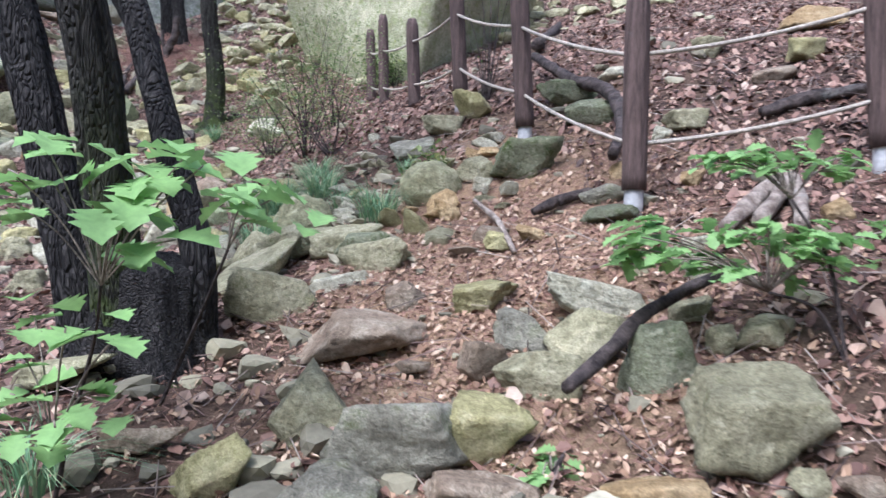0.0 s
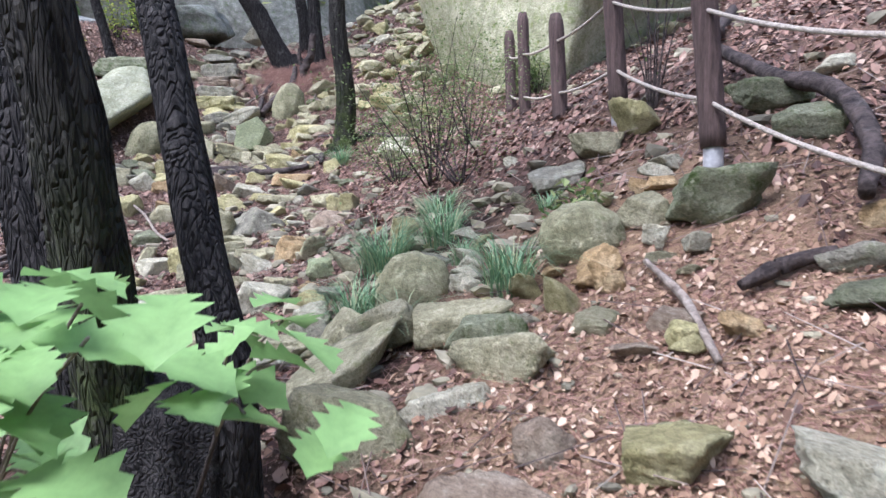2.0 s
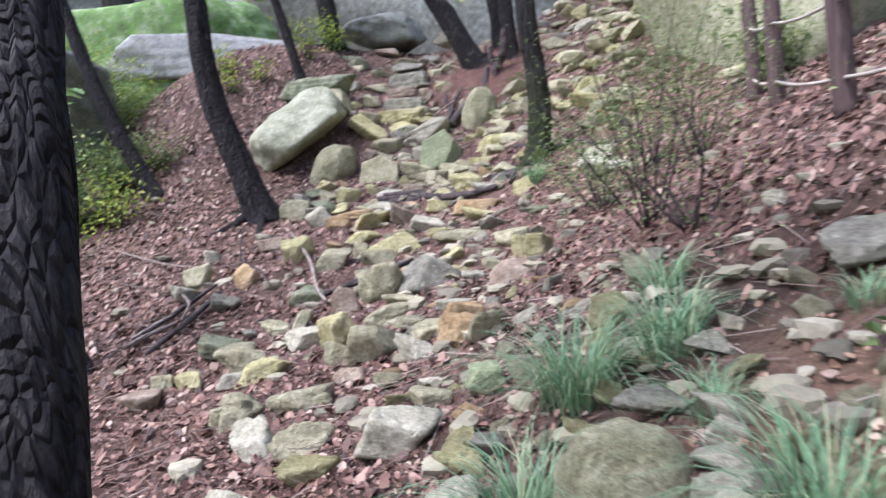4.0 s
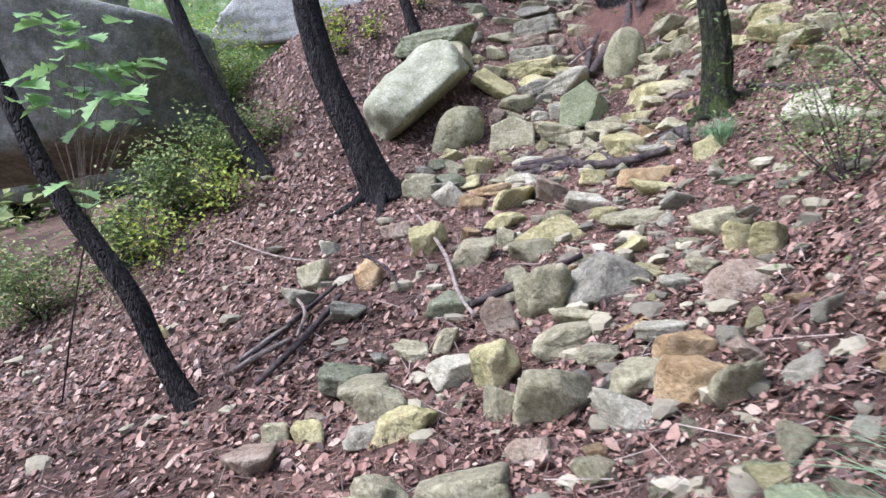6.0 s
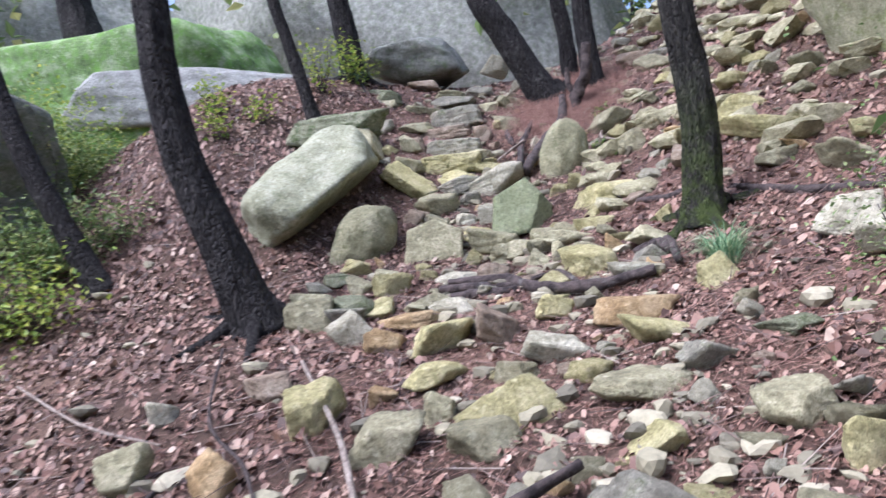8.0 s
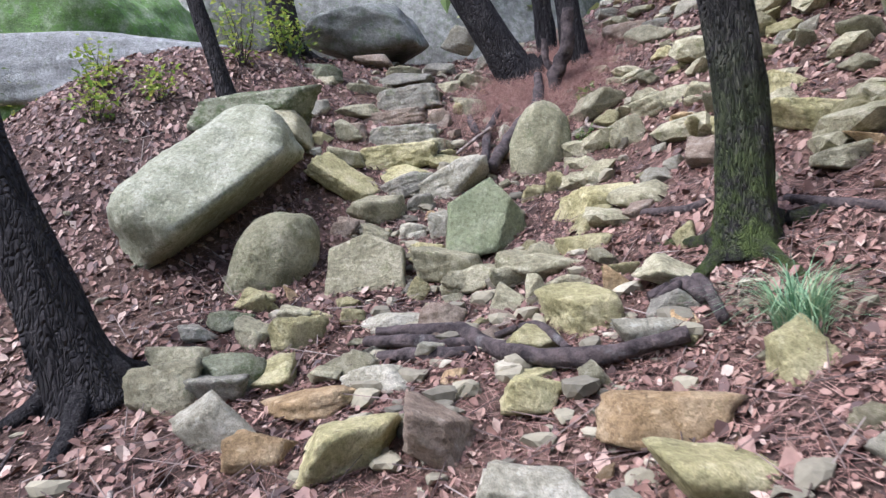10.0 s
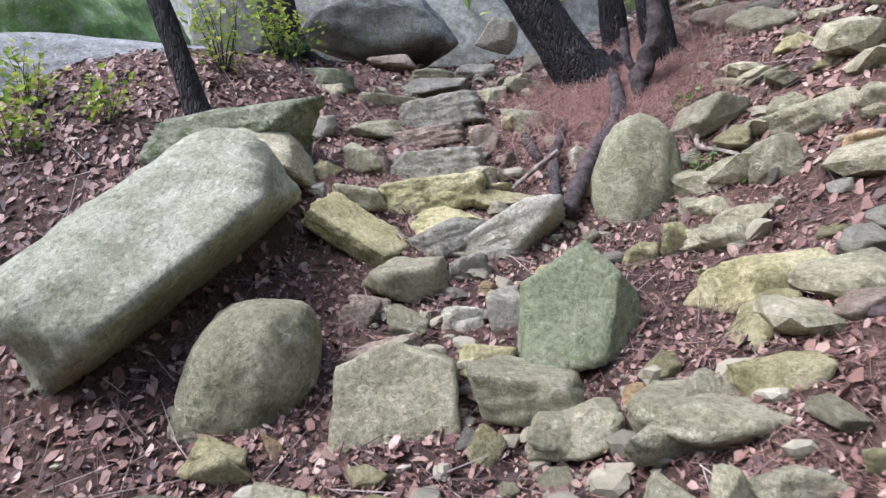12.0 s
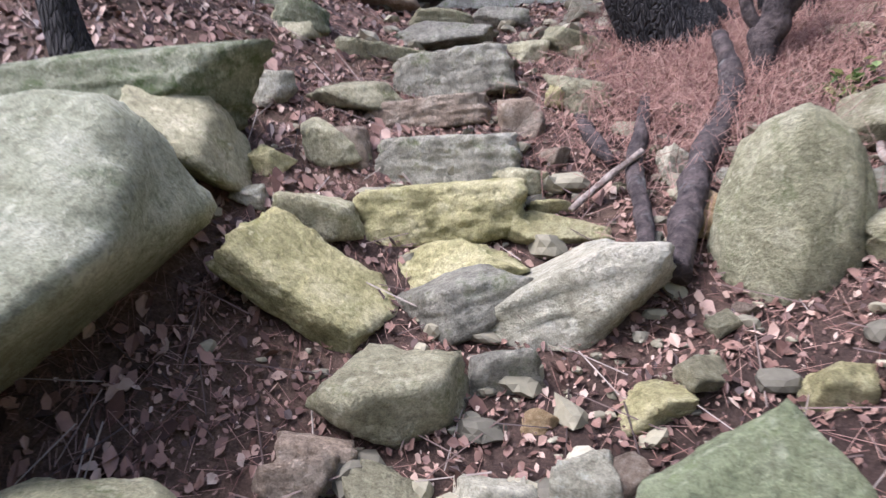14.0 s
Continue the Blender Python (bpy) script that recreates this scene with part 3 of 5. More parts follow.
rock(-1.24, 4.04, 1.13, 0.33, 0.25, 0.31, 18, -39, 'g')
rock(-1.18, 3.71, 1.04, 0.69, 0.45, 0.24, 18, -27, 'g')
rock(-2.77, 5.96, 1.28, 0.30, 0.21, 0.19, 41, 4, 'p')
rock(-2.75, 6.44, 1.41, 0.27, 0.20, 0.19, 41, 1, 'o')
rock(-2.60, 6.14, 1.37, 0.26, 0.20, 0.22, 41, 13, 'o')
rock(-2.86, 6.20, 1.32, 0.28, 0.21, 0.19, 41, 5, 'g')
rock(-2.40, 6.08, 1.41, 0.21, 0.16, 0.23, 41, 2, 'g')
rock(-2.44, 6.35, 1.46, 0.21, 0.16, 0.12, 41, 0, 'n')
rock(-3.19, 6.06, 1.25, 0.42, 0.32, 0.32, 41, 0, 'g')
rock(-3.65, 6.24, 1.26, 0.30, 0.23, 0.32, 41, -28, 'y')
rock(-3.45, 6.01, 1.20, 0.17, 0.13, 0.18, 41, 2, 'g')
rock(-3.93, 6.23, 1.23, 0.28, 0.20, 0.19, 41, 9, 'p')
rock(-4.15, 5.91, 1.14, 0.28, 0.22, 0.20, 41, 2, 'g')
rock(-4.01, 5.68, 1.08, 0.28, 0.20, 0.11, 41, 0, 'p')
rock(-4.36, 5.58, 1.05, 0.19, 0.15, 0.15, 41, 6, 'y')
rock(-4.52, 5.51, 1.03, 0.15, 0.12, 0.15, 41, 3, 'g')
rock(-4.55, 6.02, 1.17, 0.31, 0.24, 0.18, 41, 13, 'm')
rock(-4.36, 6.36, 1.26, 0.23, 0.17, 0.14, 41, 1, 'g')
rock(-4.20, 6.51, 1.31, 0.16, 0.12, 0.17, 41, 7, 'g')
rock(-4.46, 6.84, 1.41, 0.29, 0.22, 0.24, 41, 10, 'm')
rock(-3.96, 6.73, 1.38, 0.24, 0.19, 0.32, 41, 5, 'n')
rock(-3.80, 7.00, 1.48, 0.41, 0.32, 0.44, 41, -34, 'g')
rock(-3.48, 7.16, 1.53, 0.51, 0.39, 0.38, 41, 22, 'd')
rock(-3.47, 6.83, 1.41, 0.39, 0.23, 0.13, 41, 13, 'g')
rock(-3.43, 6.59, 1.35, 0.42, 0.32, 0.20, 41, 6, 'g')
rock(-3.18, 6.46, 1.34, 0.23, 0.17, 0.09, 41, 3, 'g')
rock(-2.92, 6.65, 1.43, 0.33, 0.16, 0.10, 41, 5, 'p')
rock(-3.05, 7.17, 1.55, 0.28, 0.20, 0.13, 41, 0, 'p')
rock(-2.69, 7.04, 1.60, 0.35, 0.26, 0.21, 41, -14, 'n')
rock(-3.13, 7.94, 1.79, 0.32, 0.24, 0.20, 41, 5, 'g')
rock(-2.66, 7.44, 1.74, 0.25, 0.19, 0.24, 41, 3, 'y')
rock(-2.97, 7.30, 1.62, 0.21, 0.16, 0.12, 41, 12, 'g')
rock(-3.79, 8.13, 1.80, 0.46, 0.34, 0.20, 41, 11, 'g')
rock(-3.51, 8.37, 1.89, 0.36, 0.28, 0.18, 41, 6, 'd')
rock(-3.65, 7.70, 1.66, 0.31, 0.24, 0.17, 41, -0, 'y')
rock(-4.34, 7.95, 1.74, 0.57, 0.44, 0.30, 41, 12, 'y')
rock(-4.31, 7.65, 1.64, 0.36, 0.28, 0.20, 41, 3, 'g')
rock(-4.78, 7.55, 1.64, 0.38, 0.29, 0.26, 41, 3, 'g')
rock(-4.66, 7.83, 1.71, 0.17, 0.13, 0.22, 41, 2, 'g')
rock(-5.32, 7.67, 1.71, 0.33, 0.25, 0.36, 41, 3, 'y')
rock(-5.78, 8.59, 1.98, 0.28, 0.20, 0.37, 41, -34, 'p')
rock(-5.50, 8.54, 1.93, 0.32, 0.24, 0.22, 41, 12, 'o')
rock(-5.59, 8.95, 2.03, 0.48, 0.27, 0.16, 41, 1, 'o')
rock(-5.14, 8.62, 1.95, 0.44, 0.34, 0.25, 41, 0, 'y')
rock(-4.80, 8.79, 1.98, 0.45, 0.35, 0.22, 41, 26, 'n')
rock(-4.36, 8.53, 1.90, 0.39, 0.28, 0.19, 41, 12, 'p')
rock(-6.41, 8.80, 2.08, 0.36, 0.28, 0.37, 41, 7, 'g')
rock(-6.23, 9.07, 2.12, 0.34, 0.26, 0.25, 41, 13, 'm')
rock(-4.91, 8.21, 1.82, 0.41, 0.24, 0.14, 41, 5, 'y')
rock(-4.58, 9.08, 2.07, 0.26, 0.20, 0.18, 41, 12, 'y')
rock(-4.05, 8.99, 2.06, 0.50, 0.29, 0.18, 41, -4, 'o')
rock(-3.85, 8.67, 1.96, 0.40, 0.30, 0.18, 41, 9, 'y')
rock(-5.20, 6.65, 1.37, 0.26, 0.20, 0.20, 41, 11, 'd')
rock(-5.45, 7.12, 1.53, 0.24, 0.18, 0.27, 41, -34, 'o')
rock(-6.06, 7.06, 1.54, 0.28, 0.22, 0.31, 41, 10, 'g')
rock(-5.85, 6.75, 1.42, 0.28, 0.20, 0.22, 41, 6, 'p')
rock(-6.39, 7.54, 1.69, 0.18, 0.13, 0.19, 41, 1, 'p')
rock(-6.96, 6.21, 1.20, 0.19, 0.14, 0.22, 41, 2, 'y')
rock(-3.09, 6.74, 1.42, 0.24, 0.18, 0.10, 41, 12, 'o')
rock(-2.97, 6.09, 1.28, 0.08, 0.06, 0.22, 41, 12, 'd')
rock(-3.32, 7.23, 1.54, 0.14, 0.11, 0.10, 41, 12, 'g')
rock(-5.89, 7.89, 1.78, 0.31, 0.24, 0.21, 41, 4, 'n')
rock(-5.09, 7.94, 1.75, 0.16, 0.13, 0.12, 41, 9, 'o')
rock(-4.52, 6.27, 1.23, 0.13, 0.10, 0.08, 41, 11, 'd')
rock(-3.69, 6.00, 1.17, 0.08, 0.06, 0.11, 41, 8, 'g')
rock(-4.44, 5.73, 1.07, 0.17, 0.12, 0.06, 41, 11, 'n')
rock(-2.96, 9.68, 2.48, 0.45, 0.32, 0.33, 33, 6, 'p')
rock(-3.88, 12.26, 3.60, 0.61, 0.46, 0.27, 33, 7, 'y')
rock(-3.74, 11.66, 3.30, 0.61, 0.46, 0.31, 33, 8, 'y')
rock(-3.50, 10.99, 2.98, 0.34, 0.26, 0.20, 33, 2, 'g')
rock(-3.02, 10.61, 2.88, 0.41, 0.32, 0.22, 33, 11, 'g')
rock(-2.88, 10.98, 3.09, 0.30, 0.23, 0.14, 33, 12, 'y')
rock(-3.21, 8.58, 1.99, 0.32, 0.19, 0.12, 33, -1, 'm')
rock(-2.91, 7.63, 1.74, 0.20, 0.15, 0.19, 33, 12, 'y')
rock(-3.65, 9.26, 2.19, 0.27, 0.21, 0.28, 33, -15, 'y')
rock(-3.36, 11.13, 3.07, 0.27, 0.21, 0.12, 33, 12, 'o')
rock(-2.93, 8.02, 1.85, 0.19, 0.14, 0.09, 33, 8, 'd')
rock(-6.62, 10.72, 2.70, 0.46, 0.22, 0.14, 31, -20, 'n')
rock(-5.80, 10.65, 2.54, 0.60, 0.42, 0.25, 31, 11, 'g')
rock(-5.56, 10.43, 2.46, 0.37, 0.28, 0.19, 31, 0, 'g')
rock(-5.12, 10.51, 2.52, 0.59, 0.45, 0.31, 31, 12, 'g')
rock(-5.11, 10.05, 2.35, 0.21, 0.16, 0.22, 31, 8, 'g')
rock(-4.96, 10.07, 2.37, 0.15, 0.12, 0.27, 31, -1, 'g')
rock(-4.64, 9.81, 2.31, 0.45, 0.35, 0.32, 31, 20, 'y')
rock(-4.84, 10.19, 2.41, 0.29, 0.22, 0.15, 31, 1, 'g')
rock(-4.26, 9.60, 2.24, 0.35, 0.25, 0.16, 31, 7, 'p')
rock(-4.77, 9.57, 2.21, 0.30, 0.23, 0.17, 31, 6, 'y')
rock(-4.12, 9.70, 2.29, 0.13, 0.10, 0.08, 31, 9, 'o')
rock(-4.52, 10.10, 2.42, 0.20, 0.15, 0.20, 31, 11, 'o')
rock(-4.21, 10.12, 2.46, 0.41, 0.27, 0.16, 31, 20, 'g')
rock(-4.20, 9.82, 2.34, 0.24, 0.18, 0.16, 31, 1, 'd')
rock(-4.25, 10.52, 2.62, 0.14, 0.11, 0.19, 31, -2, 'y')
rock(-6.16, 11.16, 2.80, 0.23, 0.17, 0.32, 31, 11, 'p')
rock(-5.79, 10.96, 2.65, 0.36, 0.18, 0.11, 31, -2, 'n')
rock(-6.14, 10.84, 2.64, 0.31, 0.24, 0.17, 31, 11, 'y')
rock(-5.03, 11.35, 2.88, 0.60, 0.44, 0.27, 31, -3, 'y')
rock(-5.00, 11.06, 2.75, 0.43, 0.32, 0.19, 31, -15, 'y')
rock(-4.89, 10.70, 2.60, 0.37, 0.28, 0.18, 31, -0, 'y')
rock(-5.44, 11.76, 3.06, 0.22, 0.17, 0.27, 31, 10, 'y')
rock(-6.43, 11.90, 3.22, 0.73, 0.52, 0.34, 31, -17, 'p')
rock(-6.78, 11.69, 3.22, 0.51, 0.39, 0.23, 31, -20, 'd')
rock(-6.92, 11.82, 3.34, 0.59, 0.32, 0.19, 31, -10, 'y')
rock(-7.38, 11.65, 3.50, 0.39, 0.30, 0.25, 31, 11, 'g')
rock(-7.73, 11.75, 3.76, 0.23, 0.17, 0.18, 31, 6, 'y')
rock(-7.60, 12.04, 3.84, 0.34, 0.26, 0.24, 31, 11, 'g')
rock(-7.76, 12.42, 4.12, 0.56, 0.33, 0.19, 31, 8, 'g')
rock(-6.89, 13.14, 4.06, 0.37, 0.29, 0.29, 31, 11, 'g')
rock(-7.05, 12.81, 3.94, 0.28, 0.21, 0.26, 31, 9, 'n')
rock(-8.04, 12.07, 4.14, 0.30, 0.21, 0.22, 31, 6, 'p')
rock(-7.88, 11.42, 3.90, 0.66, 0.50, 0.36, 31, 25, 'g')
rock(-7.95, 12.95, 4.40, 0.66, 0.40, 0.20, 24, 4, 'g')
rock(-7.85, 13.45, 4.62, 0.78, 0.40, 0.22, 38, -6, 'd')
rock(-8.24, 11.52, 4.06, 1.20, 0.77, 0.52, 31, 3, 'm')
rock(-6.77, 9.81, 2.42, 0.30, 0.23, 0.16, 31, -1, 'y')
rock(-6.77, 9.60, 2.34, 0.31, 0.23, 0.13, 31, 7, 'm')
rock(-6.83, 9.40, 2.29, 0.23, 0.17, 0.11, 31, 5, 'd')
rock(-6.47, 9.49, 2.26, 0.26, 0.20, 0.21, 31, 10, 'g')
rock(-6.42, 9.78, 2.33, 0.24, 0.18, 0.15, 31, 7, 'g')
rock(-6.19, 9.57, 2.24, 0.34, 0.26, 0.26, 31, 0, 'y')
rock(-6.27, 9.85, 2.32, 0.15, 0.11, 0.09, 31, 3, 'y')
rock(-6.03, 9.87, 2.30, 0.19, 0.14, 0.13, 31, 9, 'y')
rock(-5.76, 9.85, 2.27, 0.38, 0.21, 0.13, 31, 6, 'p')
rock(-5.47, 9.92, 2.29, 0.30, 0.23, 0.19, 31, -2, 'n')
rock(-6.66, 9.12, 2.18, 0.37, 0.28, 0.19, 31, 10, 'g')
rock(-6.55, 9.02, 2.13, 0.23, 0.18, 0.12, 31, 10, 'y')
rock(-6.10, 9.15, 2.11, 0.35, 0.27, 0.18, 31, -1, 'y')
rock(-6.50, 8.87, 2.08, 0.31, 0.24, 0.14, 31, 6, 'y')
rock(-6.19, 8.95, 2.07, 0.32, 0.25, 0.17, 31, 4, 'd')
rock(-5.37, 9.21, 2.09, 0.43, 0.29, 0.17, 31, 9, 'p')
rock(-5.05, 9.26, 2.10, 0.16, 0.12, 0.11, 31, 3, 'o')
rock(-4.66, 9.26, 2.11, 0.21, 0.16, 0.08, 31, 2, 'y')
rock(-6.42, 9.15, 2.14, 0.20, 0.13, 0.07, 31, 5, 'y')
rock(-5.75, 9.22, 2.10, 0.18, 0.14, 0.09, 31, 12, 'g')
rock(-4.84, 12.74, 3.71, 0.65, 0.50, 0.32, 31, -0, 'g')
rock(-5.26, 13.48, 4.09, 0.47, 0.36, 0.26, 31, -0, 'g')
rock(-5.00, 12.34, 3.44, 0.38, 0.29, 0.35, 31, 7, 'g')
rock(-4.67, 13.42, 4.12, 0.61, 0.38, 0.22, 31, -10, 'y')
rock(-4.87, 13.77, 4.29, 0.53, 0.36, 0.21, 31, 11, 'y')
rock(-4.28, 13.04, 3.97, 0.45, 0.34, 0.20, 31, 5, 'y')
rock(-4.56, 12.32, 3.49, 0.32, 0.25, 0.16, 31, 4, 'o')
rock(-4.20, 11.88, 3.31, 0.30, 0.23, 0.23, 31, 10, 'y')
rock(-4.45, 12.67, 3.72, 0.36, 0.28, 0.22, 31, 9, 'g')
rock(-4.16, 12.38, 3.62, 0.23, 0.18, 0.28, 31, -1, 'y')
rock(-5.21, 11.80, 3.09, 0.32, 0.24, 0.16, 31, 11, 'g')
rock(-5.35, 12.10, 3.24, 0.26, 0.19, 0.15, 31, 1, 'g')
rock(-4.64, 11.04, 2.79, 0.22, 0.17, 0.19, 31, 3, 'n')
rock(-5.62, 11.72, 3.01, 0.18, 0.14, 0.17, 31, 10, 'y')
rock(-6.38, 11.10, 2.80, 0.24, 0.17, 0.16, 31, 4, 'p')
rock(-6.84, 10.95, 2.88, 0.24, 0.19, 0.17, 31, 9, 'n')
rock(-7.98, 13.64, 4.72, 0.46, 0.33, 0.19, 31, 1, 'g')
rock(-7.82, 14.20, 4.84, 0.49, 0.35, 0.20, 31, 11, 'd')
rock(-8.37, 12.68, 4.62, 0.36, 0.28, 0.24, 31, 1, 'g')
rock(-7.08, 13.88, 4.49, 0.32, 0.24, 0.26, 31, 0, 'g')
rock(-8.57, 13.90, 5.06, 0.50, 0.30, 0.17, 31, 5, 'n')
rock(-5.03, 9.86, 2.28, 0.19, 0.15, 0.12, 31, 3, 'n')
rock(-5.78, 12.31, 3.42, 0.54, 0.46, 0.92, 35, 9, 'r')
rock(-6.86, 10.88, 2.86, 0.24, 0.18, 0.18, 35, 6, 'n')
rock(-6.62, 10.95, 2.81, 0.24, 0.18, 0.18, 35, 11, 'g')
rock(-6.33, 11.08, 2.78, 0.19, 0.13, 0.18, 35, 8, 'p')
rock(-6.54, 11.50, 3.03, 0.25, 0.19, 0.19, 35, -1, 'd')
rock(-6.77, 11.21, 2.99, 0.50, 0.38, 0.31, 35, 3, 'g')
rock(-6.08, 11.53, 2.95, 0.25, 0.19, 0.16, 35, 6, 'y')
rock(-5.61, 11.71, 3.02, 0.22, 0.17, 0.17, 35, 5, 'y')
rock(-5.26, 11.79, 3.07, 0.39, 0.29, 0.17, 35, 9, 'g')
rock(-5.39, 12.11, 3.24, 0.22, 0.17, 0.15, 35, 5, 'g')
rock(-5.22, 13.41, 4.06, 0.51, 0.39, 0.28, 35, -0, 'g')
rock(-4.98, 12.86, 3.76, 0.32, 0.24, 0.29, 35, 2, 'g')
rock(-7.84, 14.84, 5.36, 0.45, 0.32, 0.36, 35, 10, 'p')
rock(-7.30, 14.82, 4.93, 0.49, 0.31, 0.18, 35, 3, 'g')
rock(-7.08, 13.83, 4.47, 0.53, 0.41, 0.32, 35, 9, 'g')
rock(-6.88, 13.18, 4.07, 0.40, 0.31, 0.24, 35, 12, 'y')
rock(-7.05, 12.82, 3.93, 0.27, 0.21, 0.30, 35, 7, 'n')
rock(-7.34, 13.57, 4.43, 0.26, 0.20, 0.24, 35, 8, 'g')
rock(-8.38, 12.74, 4.65, 0.36, 0.28, 0.21, 35, 7, 'm')
rock(-7.58, 12.07, 3.83, 0.26, 0.20, 0.22, 35, 3, 'n')
rock(-6.87, 12.42, 3.64, 0.29, 0.22, 0.15, 35, 11, 'g')
rock(-6.70, 12.34, 3.52, 0.24, 0.17, 0.10, 35, 5, 'y')
rock(-6.64, 12.22, 3.43, 0.45, 0.26, 0.16, 35, 11, 'y')
rock(-5.37, 10.65, 2.53, 0.14, 0.10, 0.12, 35, 3, 'o')
rock(-5.09, 10.48, 2.50, 0.59, 0.45, 0.25, 35, 11, 'g')
rock(-5.86, 10.31, 2.42, 0.15, 0.11, 0.18, 35, 10, 'y')
rock(-5.57, 10.44, 2.45, 0.37, 0.28, 0.17, 35, 7, 'g')
rock(-5.08, 10.71, 2.57, 0.12, 0.09, 0.08, 35, 5, 'g')
rock(-5.08, 11.47, 2.92, 0.46, 0.17, 0.10, 35, 0, 'y')
rock(-7.68, 11.56, 3.63, 0.20, 0.14, 0.12, 35, 9, 'p')
rock(-6.26, 12.73, 3.65, 0.20, 0.15, 0.27, 35, 4, 'p')
rock(-6.80, 9.85, 2.44, 0.27, 0.20, 0.15, 35, 8, 'y')
rock(-6.66, 10.02, 2.45, 0.11, 0.09, 0.14, 35, 0, 'o')


# smaller stones packed between the large ones
SMALL = [[] for tone in "gypdno"]
small_rng = np.random.default_rng(41)
for kinds, tone in zip(SMALL, "gypdno"):
    for k in range(5):
        p, f = chipped(4, small_rng, 0.1, 7)
        kinds.append(mesh_of("small_stone", (p / 2).tolist(), f))
        kinds[-1].materials.append(STONE[tone])


def small_stones(count, x0, x1, y0, y1, least, most, wide, label, group, flat=0.6):
    placed = 0
    for k in range(count * 12):
        if placed == count:
            return
        x, y = small_rng.uniform(x0, x1), small_rng.uniform(y0, y1)
        size = least + (most - least) * small_rng.uniform() ** 1.8
        if abs(x - float(trail(y)) - wide[0]) > wide[1] or any(math.hypot(x - a, y - b) < 0.42 * c + 0.36 * size for a, b, c in TAKEN):
            continue
        TAKEN.append((x, y, size))
        placed += 1
        tone = small_rng.choice(6, p=(0.36, 0.2, 0.22, 0.1, 0.08, 0.04))
        ob = new("small_stone", SMALL[tone][small_rng.integers(0, 5)])
        high = size * flat * small_rng.uniform(0.7, 1.25)
        tilt = small_rng.normal(0, 14, 2)
        ob.matrix_world = pose(x, y, float(ground_at(x, y)) + high * 0.16, tilt[0] + 8, tilt[1], small_rng.uniform(0, 360)) @ Matrix.Diagonal((size, size * small_rng.uniform(0.65, 0.95), high, 1))
        tagged(ob, WORDS["gypdno"[tone]] + label, "stone", group)


small_stones(210, -8.5, 0.2, 3.6, 14.5, 0.10, 0.28, (0.1, 1.0), " small stone packed into the path", "small stones of the path")
small_stones(90, -7.0, -2.6, 11.2, 16.5, 0.16, 0.50, (2.4, 1.6), " broken stone lying on the upper slope", "stones of the slope")


# ---- trunks, limbs and crowns ----
def smooth_line(points, per=8):
    p = [Vector(q) for q in points]
    p = [p[0] * 2 - p[1]] + p + [p[-1] * 2 - p[-2]]
    line = []
    for k in range(1, len(p) - 2):
        a, b, c, d = p[k - 1:k + 3]
        for j in range(per):
            t = j / per
            line.append(0.5 * (2 * b + (c - a) * t + (2 * a - 5 * b + 4 * c - d) * t * t + (3 * b - a - 3 * c + d) * t ** 3))
    return line + [p[-2]]


def tube(points, radii, around, ridge=0.0, seed=0, knobs=0.0):
    v, f = [], []
    side = Vector((1, 0.2, 0.1))
    for k, c in enumerate(points):
        ahead = (points[min(k + 1, len(points) - 1)] - points[max(k - 1, 0)]).normalized()
        u = ahead.cross(side).normalized() if abs(ahead.dot(side)) < 0.95 else ahead.cross(Vector((0, 1, 0))).normalized()
        w = ahead.cross(u)
        for j in range(around):
            a = 2 * math.pi * j / around
            r = radii[k]
            d = u * math.cos(a) + w * math.sin(a)
            if ridge:
                r *= 1 + ridge * noise.noise((d.x * 5 + seed, d.y * 5, c.z * 3)) + ridge * 0.8 * noise.noise((d.x * 12, d.y * 12 + seed, c.z * 4.5))
            if knobs:
                r *= 1 + knobs * noise.noise((c.x * 9 + d.x, c.y * 9 + d.y, c.z * 9 + d.z + seed))
            v.append(c + d * r)
    for k in range(len(points) - 1):
        for j in range(around):
            a, b = k * around + j, k * around + (j + 1) % around
            f.append((a, b, b + around, a + around))
    f.append(tuple(range(around))[::-1])
    f.append(tuple((len(points) - 1) * around + j for j in range(around)))
    return [tuple(q) for q in v], f


def leaf_cloud(rng, centres, spread, count, size, flat=0.5):
    """Many small folded leaves about the centres."""
    c = np.asarray(centres, float)[rng.integers(0, len(centres), count)] + rng.normal(size=(count, 3)) * spread
    yaw, tip = rng.uniform(0, 2 * math.pi, count), rng.normal(0, flat, count)
    ln, wd = size * rng.uniform(0.6, 1.3, count), size * rng.uniform(0.3, 0.5, count)
    a = np.stack([np.cos(yaw) * np.cos(tip), np.sin(yaw) * np.cos(tip), np.sin(tip)], 1)
    s = np.stack([-np.sin(yaw), np.cos(yaw), rng.normal(0, 0.35, count)], 1)
    up = np.cross(a, s) * (wd * 0.25)[:, None]
    A, S = a * ln[:, None] / 2, s * wd[:, None]
    verts = np.stack([c - A, c + S * 0.8 + up - A * 0.2, c + A, c - S * 0.8 + up - A * 0.2, c - up * 0.3], 1).reshape(-1, 3)
    k = np.arange(count)[:, None] * 5
    faces = np.concatenate([k + (0, 1, 4), k + (1, 2, 4), k + (2, 3, 4), k + (3, 0, 4)]).tolist()
    return verts.tolist(), faces


tree_count = 0


